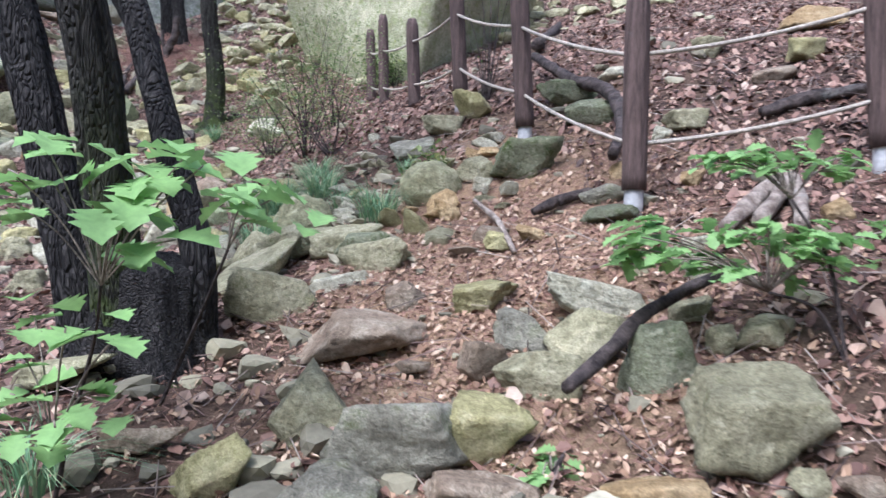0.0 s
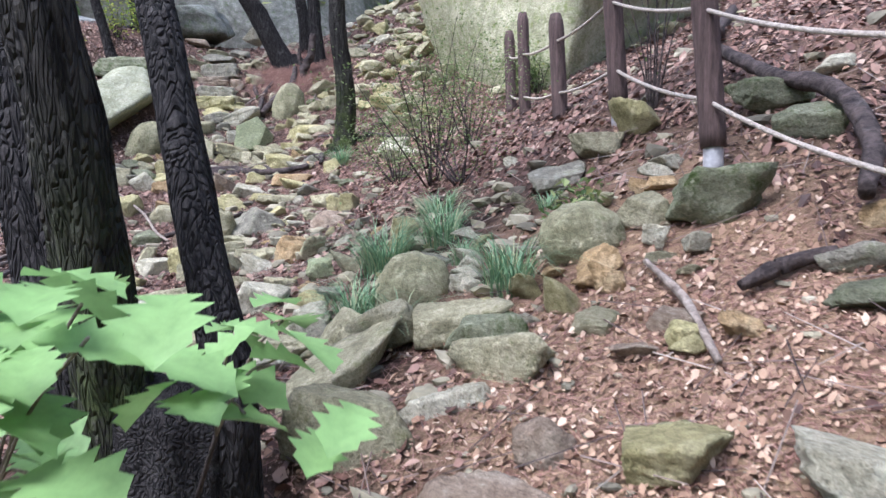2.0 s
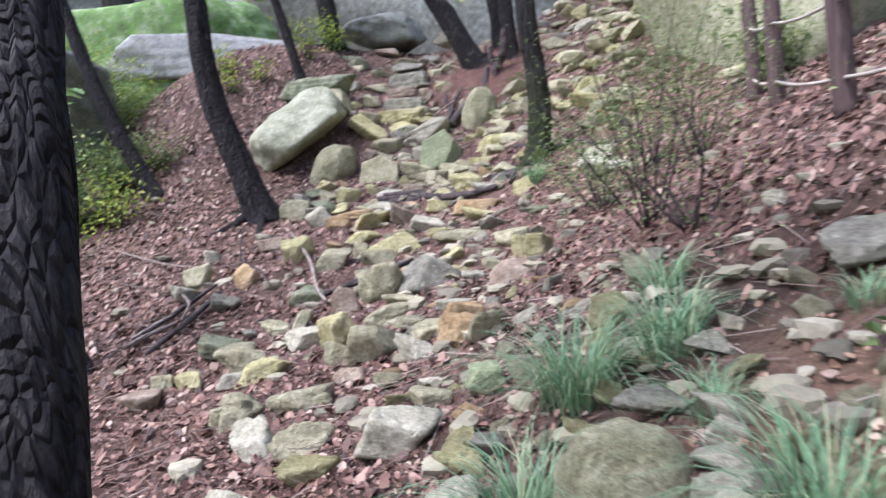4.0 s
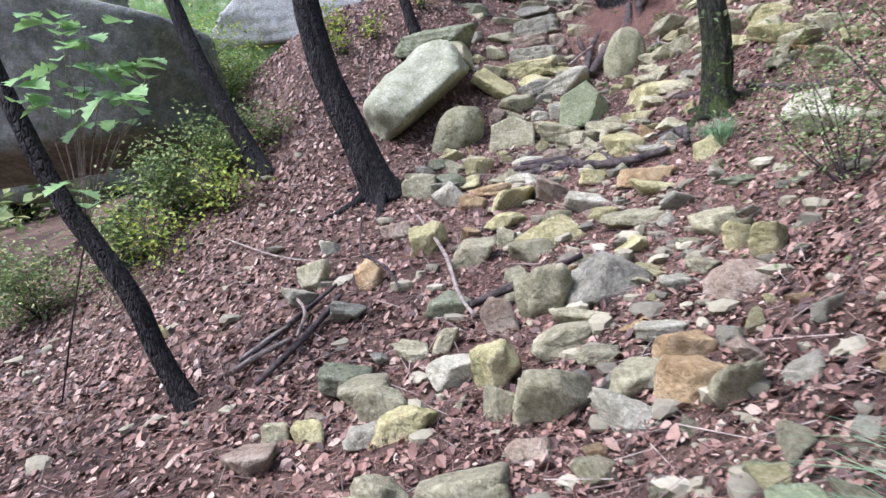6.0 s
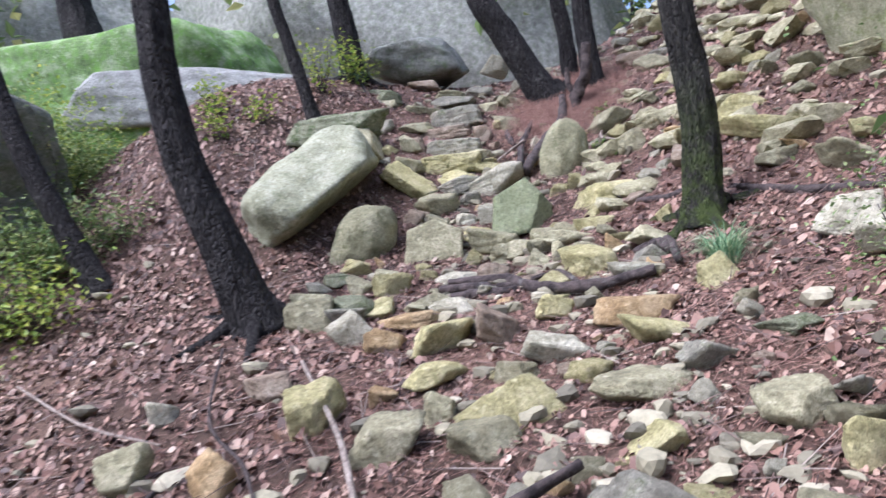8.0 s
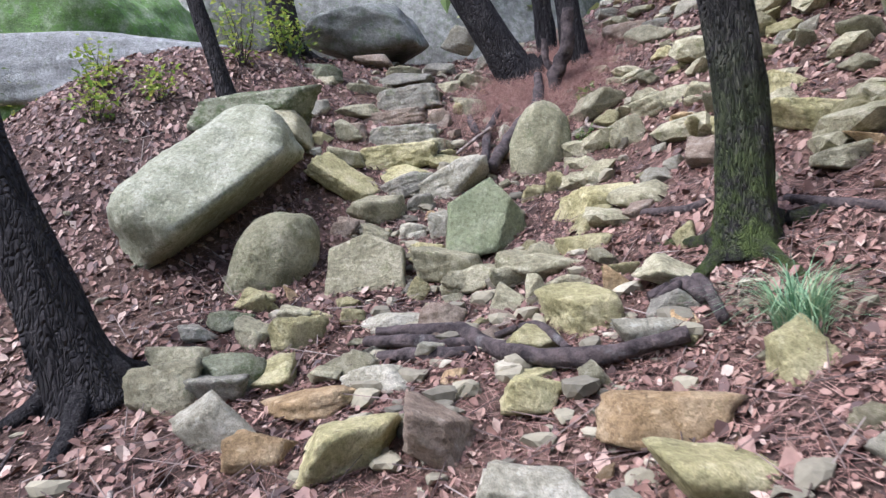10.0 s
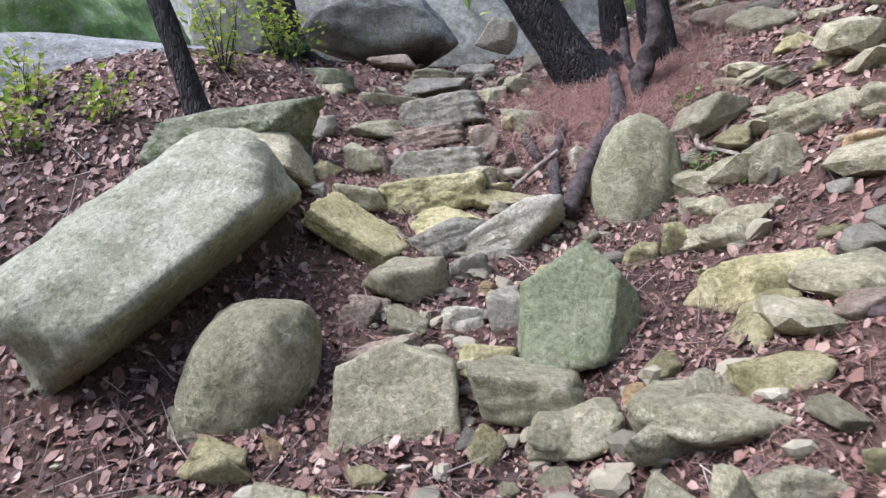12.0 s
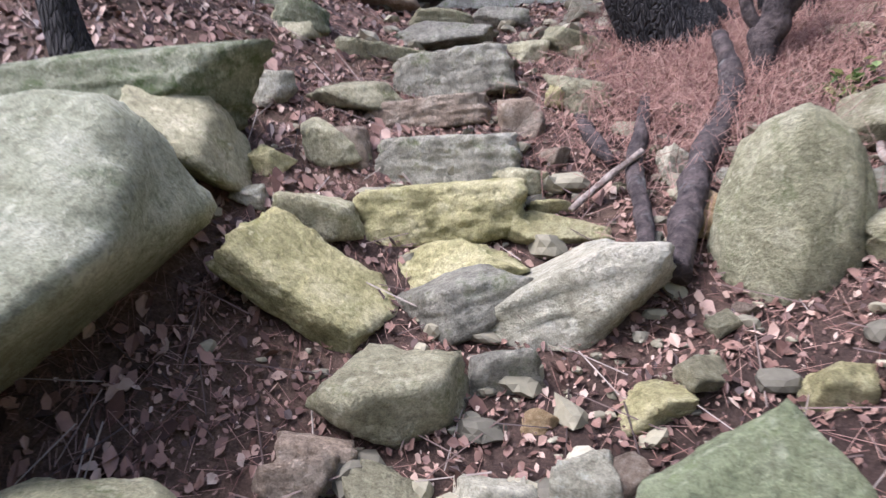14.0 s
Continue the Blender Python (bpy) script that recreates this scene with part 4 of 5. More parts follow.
def tree(points, radius, label):
    global tree_count
    tree_count += 1
    rng = np.random.default_rng(90 + tree_count)
    base = Vector(points[0])
    root = tagged(new("tree"), label, "tree", "trees on the slope")
    root.location = base
    line = [q - base for q in smooth_line(points, 18)]
    top = line[-1].z
    radii = [radius * ((1.0 - 0.6 * max(0, q.z) / top) + 0.5 * math.exp(-max(0, q.z) / (radius * 1.3))) for q in line]
    mossy = "mossy" in label
    part("trunk", mesh_of("trunk", *tube(line, radii, 40 if radius > 0.06 else 16, 0.13, tree_count)), MOSS_BARK if mossy else BARK, root, "dark ridged bark")
    tips = []
    for k in range(6):
        q = next(p for p in line if p.z >= top * rng.uniform(0.72, 0.95) or p is line[-1])
        end = q + Vector((rng.normal() * 1.2, rng.normal() * 1.2, rng.uniform(0.6, 1.7)))
        mid = (q + end) / 2 + Vector((0, 0, -0.15))
        part("limb", mesh_of("limb", *tube(smooth_line([q, mid, end], 5), list(np.linspace(radius * 0.3, radius * 0.06, 11)), 8)), BARK, root)
        tips += [tuple(end), tuple((mid + end) / 2)]
    part("crown", mesh_of("crown", *leaf_cloud(rng, tips, 0.55, 420, 0.13), smooth=False), LEAF["t"], root, "loose airy green foliage")
    if mossy or radius > 0.12:
        for k in range(5):
            a = k * 1.3 + rng.uniform(0, 0.5)
            out = Vector((math.cos(a), math.sin(a), 0))
            pts = []
            for far in (0.5, 1.6, 3.0, 4.4):
                q = out * radius * far
                gz = float(ground_at(base.x + q.x, base.y + q.y)) - base.z
                pts.append(Vector((q.x, q.y, gz + radius * (1.1 if far < 1 else 0.25 if far < 2 else 0.05 if far < 4 else -0.2))))
            part("root", mesh_of("root", *tube(smooth_line(pts, 5), list(np.linspace(radius * 0.42, radius * 0.1, 16)), 10, 0, k, 0.25)), MOSS_BARK if mossy else BARK, root)
    return root


stick_count = 0


def branch(points, radius, tone, label):
    global stick_count
    stick_count += 1
    line = smooth_line(points, 9)
    m = len(line)
    radii = [radius * (0.65 + 0.4 * math.sin(2.6 * (k / m) + 0.4)) for k in range(m)]
    base = line[0]
    ob = new("log" if radius > 0.03 else "stick", mesh_of("stick", *tube([q - base for q in line], radii, 14, 0, stick_count, 0.35)))
    ob.data.materials.append(STICK[tone])
    ob.location = base
    tagged(ob, label, "branch", "dead wood on the ground")


tree([(-1.63, 2.95, 0.72), (-1.78, 2.97, 1.32), (-1.93, 3.00, 1.92), (-2.11, 3.03, 2.62), (-2.17, 3.05, 3.20), (-2.42, 3.10, 4.40), (-2.66, 3.15, 5.60), (-2.96, 3.21, 7.10)], 0.105, 'dark ridged oak trunk leaning out of a shared stump')
tree([(-1.49, 2.92, 0.72), (-1.505, 2.84, 1.30), (-1.505, 2.72, 1.90), (-1.555, 2.58, 2.60), (-1.60, 2.48, 3.20), (-1.70, 2.40, 4.40), (-1.74, 2.38, 5.60), (-1.90, 2.38, 7.10)], 0.104, 'thick dark ridged oak trunk rising from a mossy stump')
tree([(-1.22, 3.00, 0.76), (-1.19, 2.96, 1.20), (-1.37, 3.08, 1.70), (-1.55, 3.21, 2.20), (-1.73, 3.33, 2.70), (-1.89, 3.44, 3.60), (-2.09, 3.57, 4.70), (-2.32, 3.73, 6.00), (-2.55, 3.89, 7.30)], 0.072, 'slender dark ridged trunk scarred with pale spots')
tree([(-6.84, 8.72, 1.99), (-7.00, 8.60, 2.63), (-7.20, 8.47, 3.29), (-7.30, 8.39, 3.94), (-7.32, 8.36, 4.58), (-7.42, 8.29, 5.37), (-7.55, 8.19, 6.34), (-7.68, 8.10, 7.32), (-7.83, 7.98, 8.49)], 0.166, 'leaning dark ridged trunk beside the stony path')
tree([(-3.94, 10.36, 2.50), (-3.91, 10.37, 3.12), (-3.92, 10.35, 3.54), (-3.98, 10.30, 4.16), (-3.99, 10.28, 5.13), (-4.01, 10.25, 6.34), (-4.03, 10.23, 7.55), (-4.06, 10.19, 9.00)], 0.135, 'upright dark trunk with a mossy foot')
tree([(-6.44, 13.83, 4.18), (-6.96, 13.47, 5.37), (-7.18, 13.32, 5.84), (-7.47, 13.12, 6.81), (-7.84, 12.86, 8.02), (-8.22, 12.61, 9.23), (-8.66, 12.30, 10.68)], 0.196, 'leaning dark trunk at the head of the path')
tree([(-5.91, 13.94, 4.22), (-5.98, 13.87, 5.21), (-6.00, 13.85, 5.65), (-6.05, 13.81, 6.67), (-6.11, 13.75, 7.93), (-6.17, 13.70, 9.20), (-6.24, 13.63, 10.72)], 0.133, 'dark trunk above a heap of rusty needles')
tree([(-6.44, 14.42, 4.52), (-6.46, 14.39, 5.44), (-6.52, 14.35, 5.93), (-6.56, 14.31, 6.95), (-6.61, 14.26, 8.22), (-6.65, 14.21, 9.49), (-6.71, 14.16, 11.02)], 0.119, 'slim dark trunk standing close to its neighbour')
tree([(-8.59, 11.48, 4.18), (-8.80, 11.33, 5.22), (-8.91, 11.24, 5.78), (-9.05, 11.14, 6.76), (-9.22, 11.02, 7.98), (-9.39, 10.89, 9.21), (-9.59, 10.74, 10.68)], 0.083, 'thin dark sapling trunk on the leafy bank')
tree([(-9.27, 13.17, 5.08), (-9.35, 13.10, 5.97), (-9.40, 13.06, 6.39), (-9.47, 13.00, 7.43), (-9.57, 12.93, 8.73), (-9.66, 12.85, 10.03), (-9.77, 12.76, 11.58)], 0.175, 'dark trunk behind the leafy bank')
tree([(-5.51, 5.61, 0.94), (-5.68, 5.52, 1.36), (-5.82, 5.45, 1.78), (-6.09, 5.29, 2.30), (-6.26, 5.19, 2.75), (-6.53, 5.04, 3.69), (-6.87, 4.85, 4.86), (-7.21, 4.67, 6.03), (-7.61, 4.44, 7.44)], 0.067, 'slim black leaning trunk on the leaf-covered slope')
tree([(-8.85, 8.73, 2.37), (-9.39, 8.43, 3.68), (-9.72, 8.28, 4.71), (-9.93, 8.17, 5.54), (-10.20, 8.03, 6.58), (-10.47, 7.89, 7.62), (-10.80, 7.72, 8.87)], 0.112, 'bent grey trunk in front of grey boulders')
tree([(-13.05, 11.41, 6.00), (-13.18, 11.32, 6.64), (-13.23, 11.28, 7.00), (-13.36, 11.18, 8.10), (-13.54, 11.06, 9.47), (-13.71, 10.93, 10.85), (-13.91, 10.78, 12.50)], 0.265, 'dark trunk among distant boulders')


def stump(x, y, wide, tall, label):
    """A knobbly flared coppice stump with upright ridges and root toes."""
    foot = Vector((x, y, float(ground_at(x, y))))
    around, v, f = 48, [], []
    for k in range(9):
        u = k / 8
        for j in range(around):
            a = 2 * math.pi * j / around
            toes = 0.22 * (1 - u) ** 2 * math.sin(a * 5 + 0.6) + 0.12 * noise.noise((math.cos(a) * 3, math.sin(a) * 3, u * 1.5)) + 0.10 * noise.noise((math.cos(a) * 9, math.sin(a) * 9, u))
            r = wide / 2 * (0.68 + 0.42 * (1 - u) ** 2.2 + toes) * (1 if k < 8 else 0.45)
            v.append((math.cos(a) * r, math.sin(a) * r * 0.8, -0.12 + (tall + 0.12) * u + 0.05 * noise.noise((math.cos(a) * 2, math.sin(a) * 2, 4)) * u))
    for k in range(8):
        f += [(k * around + j, k * around + (j + 1) % around, (k + 1) * around + (j + 1) % around, (k + 1) * around + j) for j in range(around)]
    f.append(tuple(8 * around + j for j in range(around)))
    ob = new("tree_stump", mesh_of("tree_stump", v, f))
    ob.data.materials.append(BARK)
    ob.location = foot
    tagged(ob, label, "stump")


stump(-1.40, 2.95, 0.62, 0.46, 'flared dark ridged stump from which dark oak trunks grow')
branch([(-5.70, 9.63, 2.25), (-5.46, 9.67, 2.25), (-5.22, 9.68, 2.25), (-4.99, 9.51, 2.21), (-4.76, 9.39, 2.19), (-4.56, 9.35, 2.18), (-4.34, 9.38, 2.20), (-4.06, 9.48, 2.26)], 0.042, 'k', 'dark curved fallen log lying across the path')
branch([(-5.76, 9.59, 2.21), (-5.43, 9.60, 2.21), (-5.09, 9.57, 2.20)], 0.035, 'k', 'weathered dark log bedded in needles')
branch([(-5.56, 9.43, 2.16), (-5.28, 9.45, 2.17), (-5.03, 9.46, 2.18)], 0.035, 'k', 'short weathered dark log in the path')
branch([(-4.97, 9.57, 2.24), (-4.82, 9.66, 2.28), (-4.69, 9.58, 2.25), (-4.54, 9.40, 2.21)], 0.022, 'k', 'arched dark root looping over a stone')
branch([(-6.10, 11.98, 3.30), (-6.13, 12.20, 3.44), (-6.15, 12.66, 3.70), (-6.10, 13.10, 3.99), (-6.13, 13.26, 4.18), (-6.20, 13.45, 4.36)], 0.058, 'k', 'thick dark root running down beside the steps')
branch([(-6.24, 12.05, 3.34), (-6.28, 12.24, 3.45), (-6.42, 12.60, 3.70), (-6.44, 12.80, 3.86), (-6.50, 13.12, 4.05)], 0.036, 'k', 'dark root beside the stone steps')
branch([(-6.52, 12.62, 3.72), (-6.66, 12.78, 3.84), (-6.80, 13.00, 3.98)], 0.034, 'k', 'short dark root end poking from the bank')
branch([(-6.60, 12.30, 3.52), (-6.50, 12.45, 3.64), (-6.38, 12.60, 3.76)], 0.016, 'w', 'pale dry stick beside the steps')
branch([(-5.97, 13.32, 3.95), (-5.98, 13.34, 4.24), (-5.93, 13.36, 4.40), (-5.84, 13.40, 4.62), (-5.82, 13.42, 4.95)], 0.075, 'k', 'dark broken stub standing among rusty needles')
branch([(-5.97, 13.34, 4.30), (-6.05, 13.33, 4.45), (-6.06, 13.34, 4.68)], 0.034, 'k', 'short dark fork of a broken stub')
branch([(-5.55, 13.72, 4.26), (-5.49, 13.10, 3.90), (-5.49, 12.73, 3.67), (-5.28, 12.56, 3.58), (-5.08, 12.35, 3.48), (-4.89, 12.29, 3.47)], 0.014, 'w', 'bare pale twisted stick lying on needles')
branch([(-5.60, 14.18, 4.52), (-5.39, 13.59, 4.19), (-5.33, 13.02, 3.85), (-5.36, 12.65, 3.63)], 0.014, 'w', 'thin bare crooked stick')
branch([(-5.36, 14.05, 4.46), (-5.07, 13.56, 4.21), (-4.89, 13.00, 3.90)], 0.016, 'w', 'bare pale stick on the slope')
branch([(-5.81, 8.10, 1.91), (-4.95, 7.43, 1.68), (-4.43, 6.93, 1.51), (-4.09, 6.66, 1.43)], 0.014, 'w', 'bleached forked stick on fallen leaves')
branch([(-5.47, 6.83, 1.46), (-5.27, 6.33, 1.30), (-5.13, 5.82, 1.14)], 0.022, 'k', 'dark fallen branch on brown leaves')
branch([(-6.65, 8.21, 1.97), (-5.88, 7.46, 1.71), (-5.33, 7.19, 1.60), (-4.93, 6.91, 1.51)], 0.010, 'k', 'thin dark crooked twig')
branch([(-4.18, 6.74, 1.47), (-3.99, 7.06, 1.56), (-3.78, 7.40, 1.67)], 0.026, 'k', 'dark branch wedged behind a rock')
branch([(-5.52, 5.90, 1.15), (-5.45, 6.08, 1.22), (-5.38, 6.29, 1.28)], 0.018, 'w', 'grey weathered stick on fallen leaves')
branch([(-5.58, 6.01, 1.19), (-5.59, 6.23, 1.26), (-5.58, 6.41, 1.32)], 0.014, 'w', 'grey stick in a small pile')
branch([(-5.88, 6.73, 1.46), (-5.52, 6.53, 1.40), (-5.29, 6.27, 1.31)], 0.012, 'w', 'grey stick on a small pile of branches')
branch([(-8.20, 7.62, 1.80), (-6.93, 7.35, 1.66), (-6.03, 7.26, 1.62)], 0.009, 'w', 'long thin dry twig on the slope')
branch([(0.48, 6.53, 2.83), (0.70, 5.63, 2.47), (0.92, 5.21, 2.31), (0.91, 4.59, 2.00), (0.78, 4.19, 1.77)], 0.046, 'k', 'thick dark dead branch arching down the bank')
branch([(-0.02, 4.27, 1.49), (0.11, 3.93, 1.38), (0.19, 3.53, 1.23)], 0.016, 'w', 'pale dry forked stick on sandy soil')
branch([(0.31, 3.94, 1.43), (0.49, 4.04, 1.51), (0.65, 4.03, 1.55)], 0.030, 'k', 'dark log below a fence post')
branch([(0.28, 2.11, 0.91), (0.44, 2.30, 0.99), (0.62, 2.54, 1.09), (1.00, 2.78, 1.24)], 0.026, 'k', 'dark bowed branch lying over rocks')
branch([(1.77, 4.56, 2.08), (2.06, 4.66, 2.18), (2.47, 4.66, 2.26)], 0.040, 'k', 'dead branch lying on the bank')
branch([(1.13, 3.26, 1.38), (1.35, 3.50, 1.52), (1.54, 3.68, 1.65)], 0.040, 'w', 'split grey stump root')
branch([(1.27, 3.25, 1.41), (1.42, 3.44, 1.52), (1.57, 3.64, 1.64)], 0.040, 'w', 'split grey stump root beside another')
branch([(1.41, 3.13, 1.40), (1.51, 3.41, 1.53), (1.57, 3.62, 1.63)], 0.035, 'w', 'splintered grey stump root')
branch([(0.56, 7.25, 3.09), (1.47, 12.83, 4.75), (2.68, 16.71, 6.27)], 0.070, 'k', 'dark fallen trunk on the bank')
branch([(-4.26, 9.81, 2.36), (-4.11, 9.98, 2.44), (-3.94, 9.59, 2.30)], 0.030, 'k', 'dark bent root by a mossy tree')
branch([(-3.77, 10.70, 2.79), (-3.28, 10.33, 2.69), (-2.80, 10.04, 2.65)], 0.030, 'k', 'dark root crossing the slope')
branch([(-4.62, 11.00, 2.79), (-4.34, 10.89, 2.78), (-4.17, 10.90, 2.82)], 0.030, 'k', 'brown root spreading from a mossy tree')
branch([(-4.31, 9.88, 2.37), (-4.17, 9.96, 2.42), (-4.04, 9.78, 2.37)], 0.035, 'k', 'arched brown root in pink needles')
branch([(-6.82, 13.20, 4.07), (-6.72, 13.33, 4.11), (-6.61, 13.49, 4.18)], 0.030, 'k', 'short dark root by the steps')
branch([(-5.56, 6.10, 1.21), (-5.62, 6.51, 1.34), (-5.70, 6.99, 1.50)], 0.018, 'k', 'dark stick on red-brown leaves')


# ---- rope fence ----
fence = tagged(new("rope_fence"), "rope fence of brown wooden posts on metal feet", "fence")


def post(foot, top):
    foot, top = Vector(foot), Vector(top)
    if top.z - foot.z < 0.99:
        foot.z = float(ground_at(foot.x, foot.y)) - 0.16
    line = [foot.lerp(top, k / 14) for k in range(15)]
    radii = [0.066] * 13 + [0.062, 0.045]
    p = part("post", mesh_of("post", *tube([q - foot for q in line], radii, 20, 0.02, foot.x)), POST, fence)
    p.location = foot + Vector((0, 0, 0.03))
    shoe = [Vector((0, 0, -0.12)), Vector((0, 0, 0.0)), Vector((0, 0, 0.085)), Vector((0, 0, 0.09))]
    s = part("metal_foot", mesh_of("metal_foot", *tube(shoe, [0.05, 0.05, 0.05, 0.05], 16)), FOOT, p, "pale galvanised metal foot")
    p.data.transform(Matrix.Translation((0, 0, 0.085)))
    return foot, top


POSTS = [
    post((2.05, 3.70, 1.68), (1.96, 3.76, 2.95)),
    post((0.82, 3.77, 1.44), (0.82, 3.84, 2.50)),
    post((0.32, 5.02, 1.90), (0.24, 5.08, 3.07)),
    post((-0.17, 6.24, 2.31), (-0.24, 6.30, 3.36)),
    post((-0.67, 7.32, 2.52), (-0.72, 7.36, 3.25)),
    post((-1.22, 9.03, 2.78), (-1.26, 9.09, 3.75)),
    post((-1.50, 9.81, 2.92), (-1.54, 9.86, 3.75)),
]
for (fa, ta), (fb, tb) in zip(POSTS[:-1], POSTS[1:]):
    for up in (0.36, 0.83):
        a, b = (g + (h - g).normalized() * min(up, (h - g).length - 0.12) for g, h in ((fa, ta), (fb, tb)))
        off = (b - a).cross(Vector((0, 0, 1))).normalized() * -0.01
        a, b = a + off, b + off
        sag = 0.035
        line = [a.lerp(b, k / 16) + Vector((0, 0, -sag * 4 * (k / 16) * (1 - k / 16))) for k in range(17)]
        part("rope", mesh_of("rope", *tube(line, [0.012] * 17, 8, 0, 0, 0.15)), ROPE, fence, "pale twisted rope")


# ---- plants ----
plant_count = 0
LOBES = [(0, 0), (0.08, 0.12), (0.20, 0.26), (0.27, 0.15), (0.42, 0.37), (0.50, 0.22), (0.64, 0.40), (0.72, 0.23), (0.84, 0.25), (0.90, 0.12), (1.0, 0.0)]


def broad_leaf(rng, at, size, out):
    """One lobed leaf, drooping and folded along its rib."""
    a = Vector((out[0], out[1], 0))
    a = (a.normalized() if a.length > 0.01 else Vector((1, 0, 0))) + Vector((rng.normal() * 0.5, rng.normal() * 0.5, rng.uniform(-0.45, 0.1)))
    a.normalize()
    s = a.cross(Vector((0, 0, 1))).normalized()
    s = (s + Vector((0, 0, rng.normal() * 0.25))).normalized()
    up = s.cross(a)
    rib, left, right = [], [], []
    for u, w in LOBES:
        c = Vector(at) + a * size * (u - 0.4) - up * size * 0.25 * (u - 0.3) ** 2
        rib.append(c)
        left.append(c + s * w * size + up * w * size * 0.3)
        right.append(c - s * w * size + up * w * size * 0.3)
    m = len(LOBES)
    v = [tuple(q) for q in rib + left + right]
    f = []
    for k in range(m - 1):
        f += [(k, k + 1, m + k + 1, m + k), (k + 1, k, 2 * m + k, 2 * m + k + 1)]
    return v, f


def sapling(leaves, size, foot, label):
    global plant_count
    plant_count += 1
    rng = np.random.default_rng(400 + plant_count)
    base = Vector(foot)
    root = tagged(new("sapling"), label, "plant", "green plants")
    root.location = base
    pts = [Vector(q) - base for q in leaves]
    mid = sum(pts, Vector()) / len(pts)
    fork = Vector((mid.x * 0.75, mid.y * 0.75, min(q.z for q in pts) * 0.85))
    part("stem", mesh_of("stem", *tube(smooth_line([Vector((0, 0, -0.03)), fork * 0.5 + Vector((0.03, 0, 0.05)), fork], 6), [0.007] * 7 + [0.005] * 6, 8)), STICK["k"], root)
    for q in pts:
        part("twig", mesh_of("twig", *tube(smooth_line([fork, (fork + q) / 2 + Vector((0, 0, 0.04)), q], 4), [0.003] * 9, 5)), STICK["w"], root)
    for q in pts:
        for extra in range(3 if size > 0.12 else 6):
            shift = Vector((rng.normal(), rng.normal(), rng.normal() * 0.5)) * size * (0.12 if extra == 0 else 0.5)
            part("leaf", mesh_of("leaf", *broad_leaf(rng, q + shift, size * rng.uniform(0.75, 1.2), q - fork)), LEAF["b"], root)


def grass_tuft(x, y, count, tall, label):
    global plant_count
    plant_count += 1
    rng = np.random.default_rng(600 + plant_count)
    v, f = [], []
    for k in range(count):
        a, r = rng.uniform(0, 2 * math.pi), tall * 0.28 * math.sqrt(rng.uniform(0, 1))
        bx, by = math.cos(a) * r, math.sin(a) * r
        lean, hgt, wd = rng.uniform(0.5, 1.35), tall * rng.uniform(0.55, 1.15), rng.uniform(0.0025, 0.005)
        a += rng.normal() * 0.6
        s = Vector((-math.sin(a), math.cos(a), 0)) * wd
        z0 = float(ground_at(x + bx, y + by))
        n0 = len(v)
        for j in range(5):
            u = j / 4
            c = Vector((x + bx + math.cos(a) * lean * hgt * u * u * 0.9, y + by + math.sin(a) * lean * hgt * u * u * 0.9, z0 - 0.01 + hgt * (u - 0.55 * lean * u * u * u)))
            v += [tuple(c - s * (1 - u * 0.85)), tuple(c + s * (1 - u * 0.85))]
        f += [(n0 + 2 * j, n0 + 2 * j + 1, n0 + 2 * j + 3, n0 + 2 * j + 2) for j in range(4)]
    ob = new("grass_tuft", mesh_of("grass_tuft", v, f))
    ob.data.materials.append(GRASS)
    tagged(ob, label, "grass", "grass tufts")


def bush(x, y, tall, wide, count, tone, label):
    global plant_count
    plant_count += 1
    rng = np.random.default_rng(800 + plant_count)
    base = Vector((x, y, float(ground_at(x, y)) - 0.02))
    root = tagged(new("bush"), label, "bush", "green plants")
    root.location = base
    tips = []
    for k in range(10 if tall > 0.3 else 5):
        a = rng.uniform(0, 2 * math.pi)
        r = wide * rng.uniform(0.15, 0.6)
        end = Vector((math.cos(a) * r, math.sin(a) * r, tall * rng.uniform(0.5, 1.1)))
        bend = end * 0.5 + Vector((rng.normal(), rng.normal(), 0)) * wide * 0.08
        line = smooth_line([Vector((end.x * 0.1, end.y * 0.1, 0)), bend, end], 5)
        part("stem", mesh_of("stem", *tube(line, list(np.linspace(0.008 if tall > 0.5 else 0.004, 0.002, len(line))), 6, 0, 0, 0.3)), STICK["k"], root)
        tips += [tuple(q) for q in line[4:]]
    size = 0.06 if tone == "f" else 0.07 if tone == "y" else 0.028
    part("foliage", mesh_of("foliage", *leaf_cloud(rng, tips, wide * 0.2, int(count * 1.6), size), smooth=False), LEAF[tone], root)


# leafy saplings
sapling([(-1.01, 1.93, 1.37), (-0.85, 1.95, 1.34), (-1.07, 2.14, 1.27), (-1.11, 1.96, 1.53), (-1.34, 2.17, 1.50), (-1.35, 2.01, 1.51), (-1.30, 2.08, 1.60), (-1.01, 2.02, 1.48), (-0.93, 2.10, 1.50), (-0.77, 1.95, 1.55), (-0.86, 2.04, 1.58), (-1.47, 2.17, 1.43), (-1.08, 1.96, 1.42), (-0.99, 2.11, 1.54)], 0.17, (-1.45, 2.45, 0.67), 'young oak sapling with broad fresh green leaves')
sapling([(-0.75, 2.27, 1.50), (-0.67, 2.27, 1.46), (-0.68, 2.18, 1.39), (-0.73, 2.18, 1.44), (-0.75, 2.46, 1.50), (-0.84, 2.42, 1.48)], 0.15, (-1.16, 2.50, 0.70), 'low oak shoot with broad green leaves')
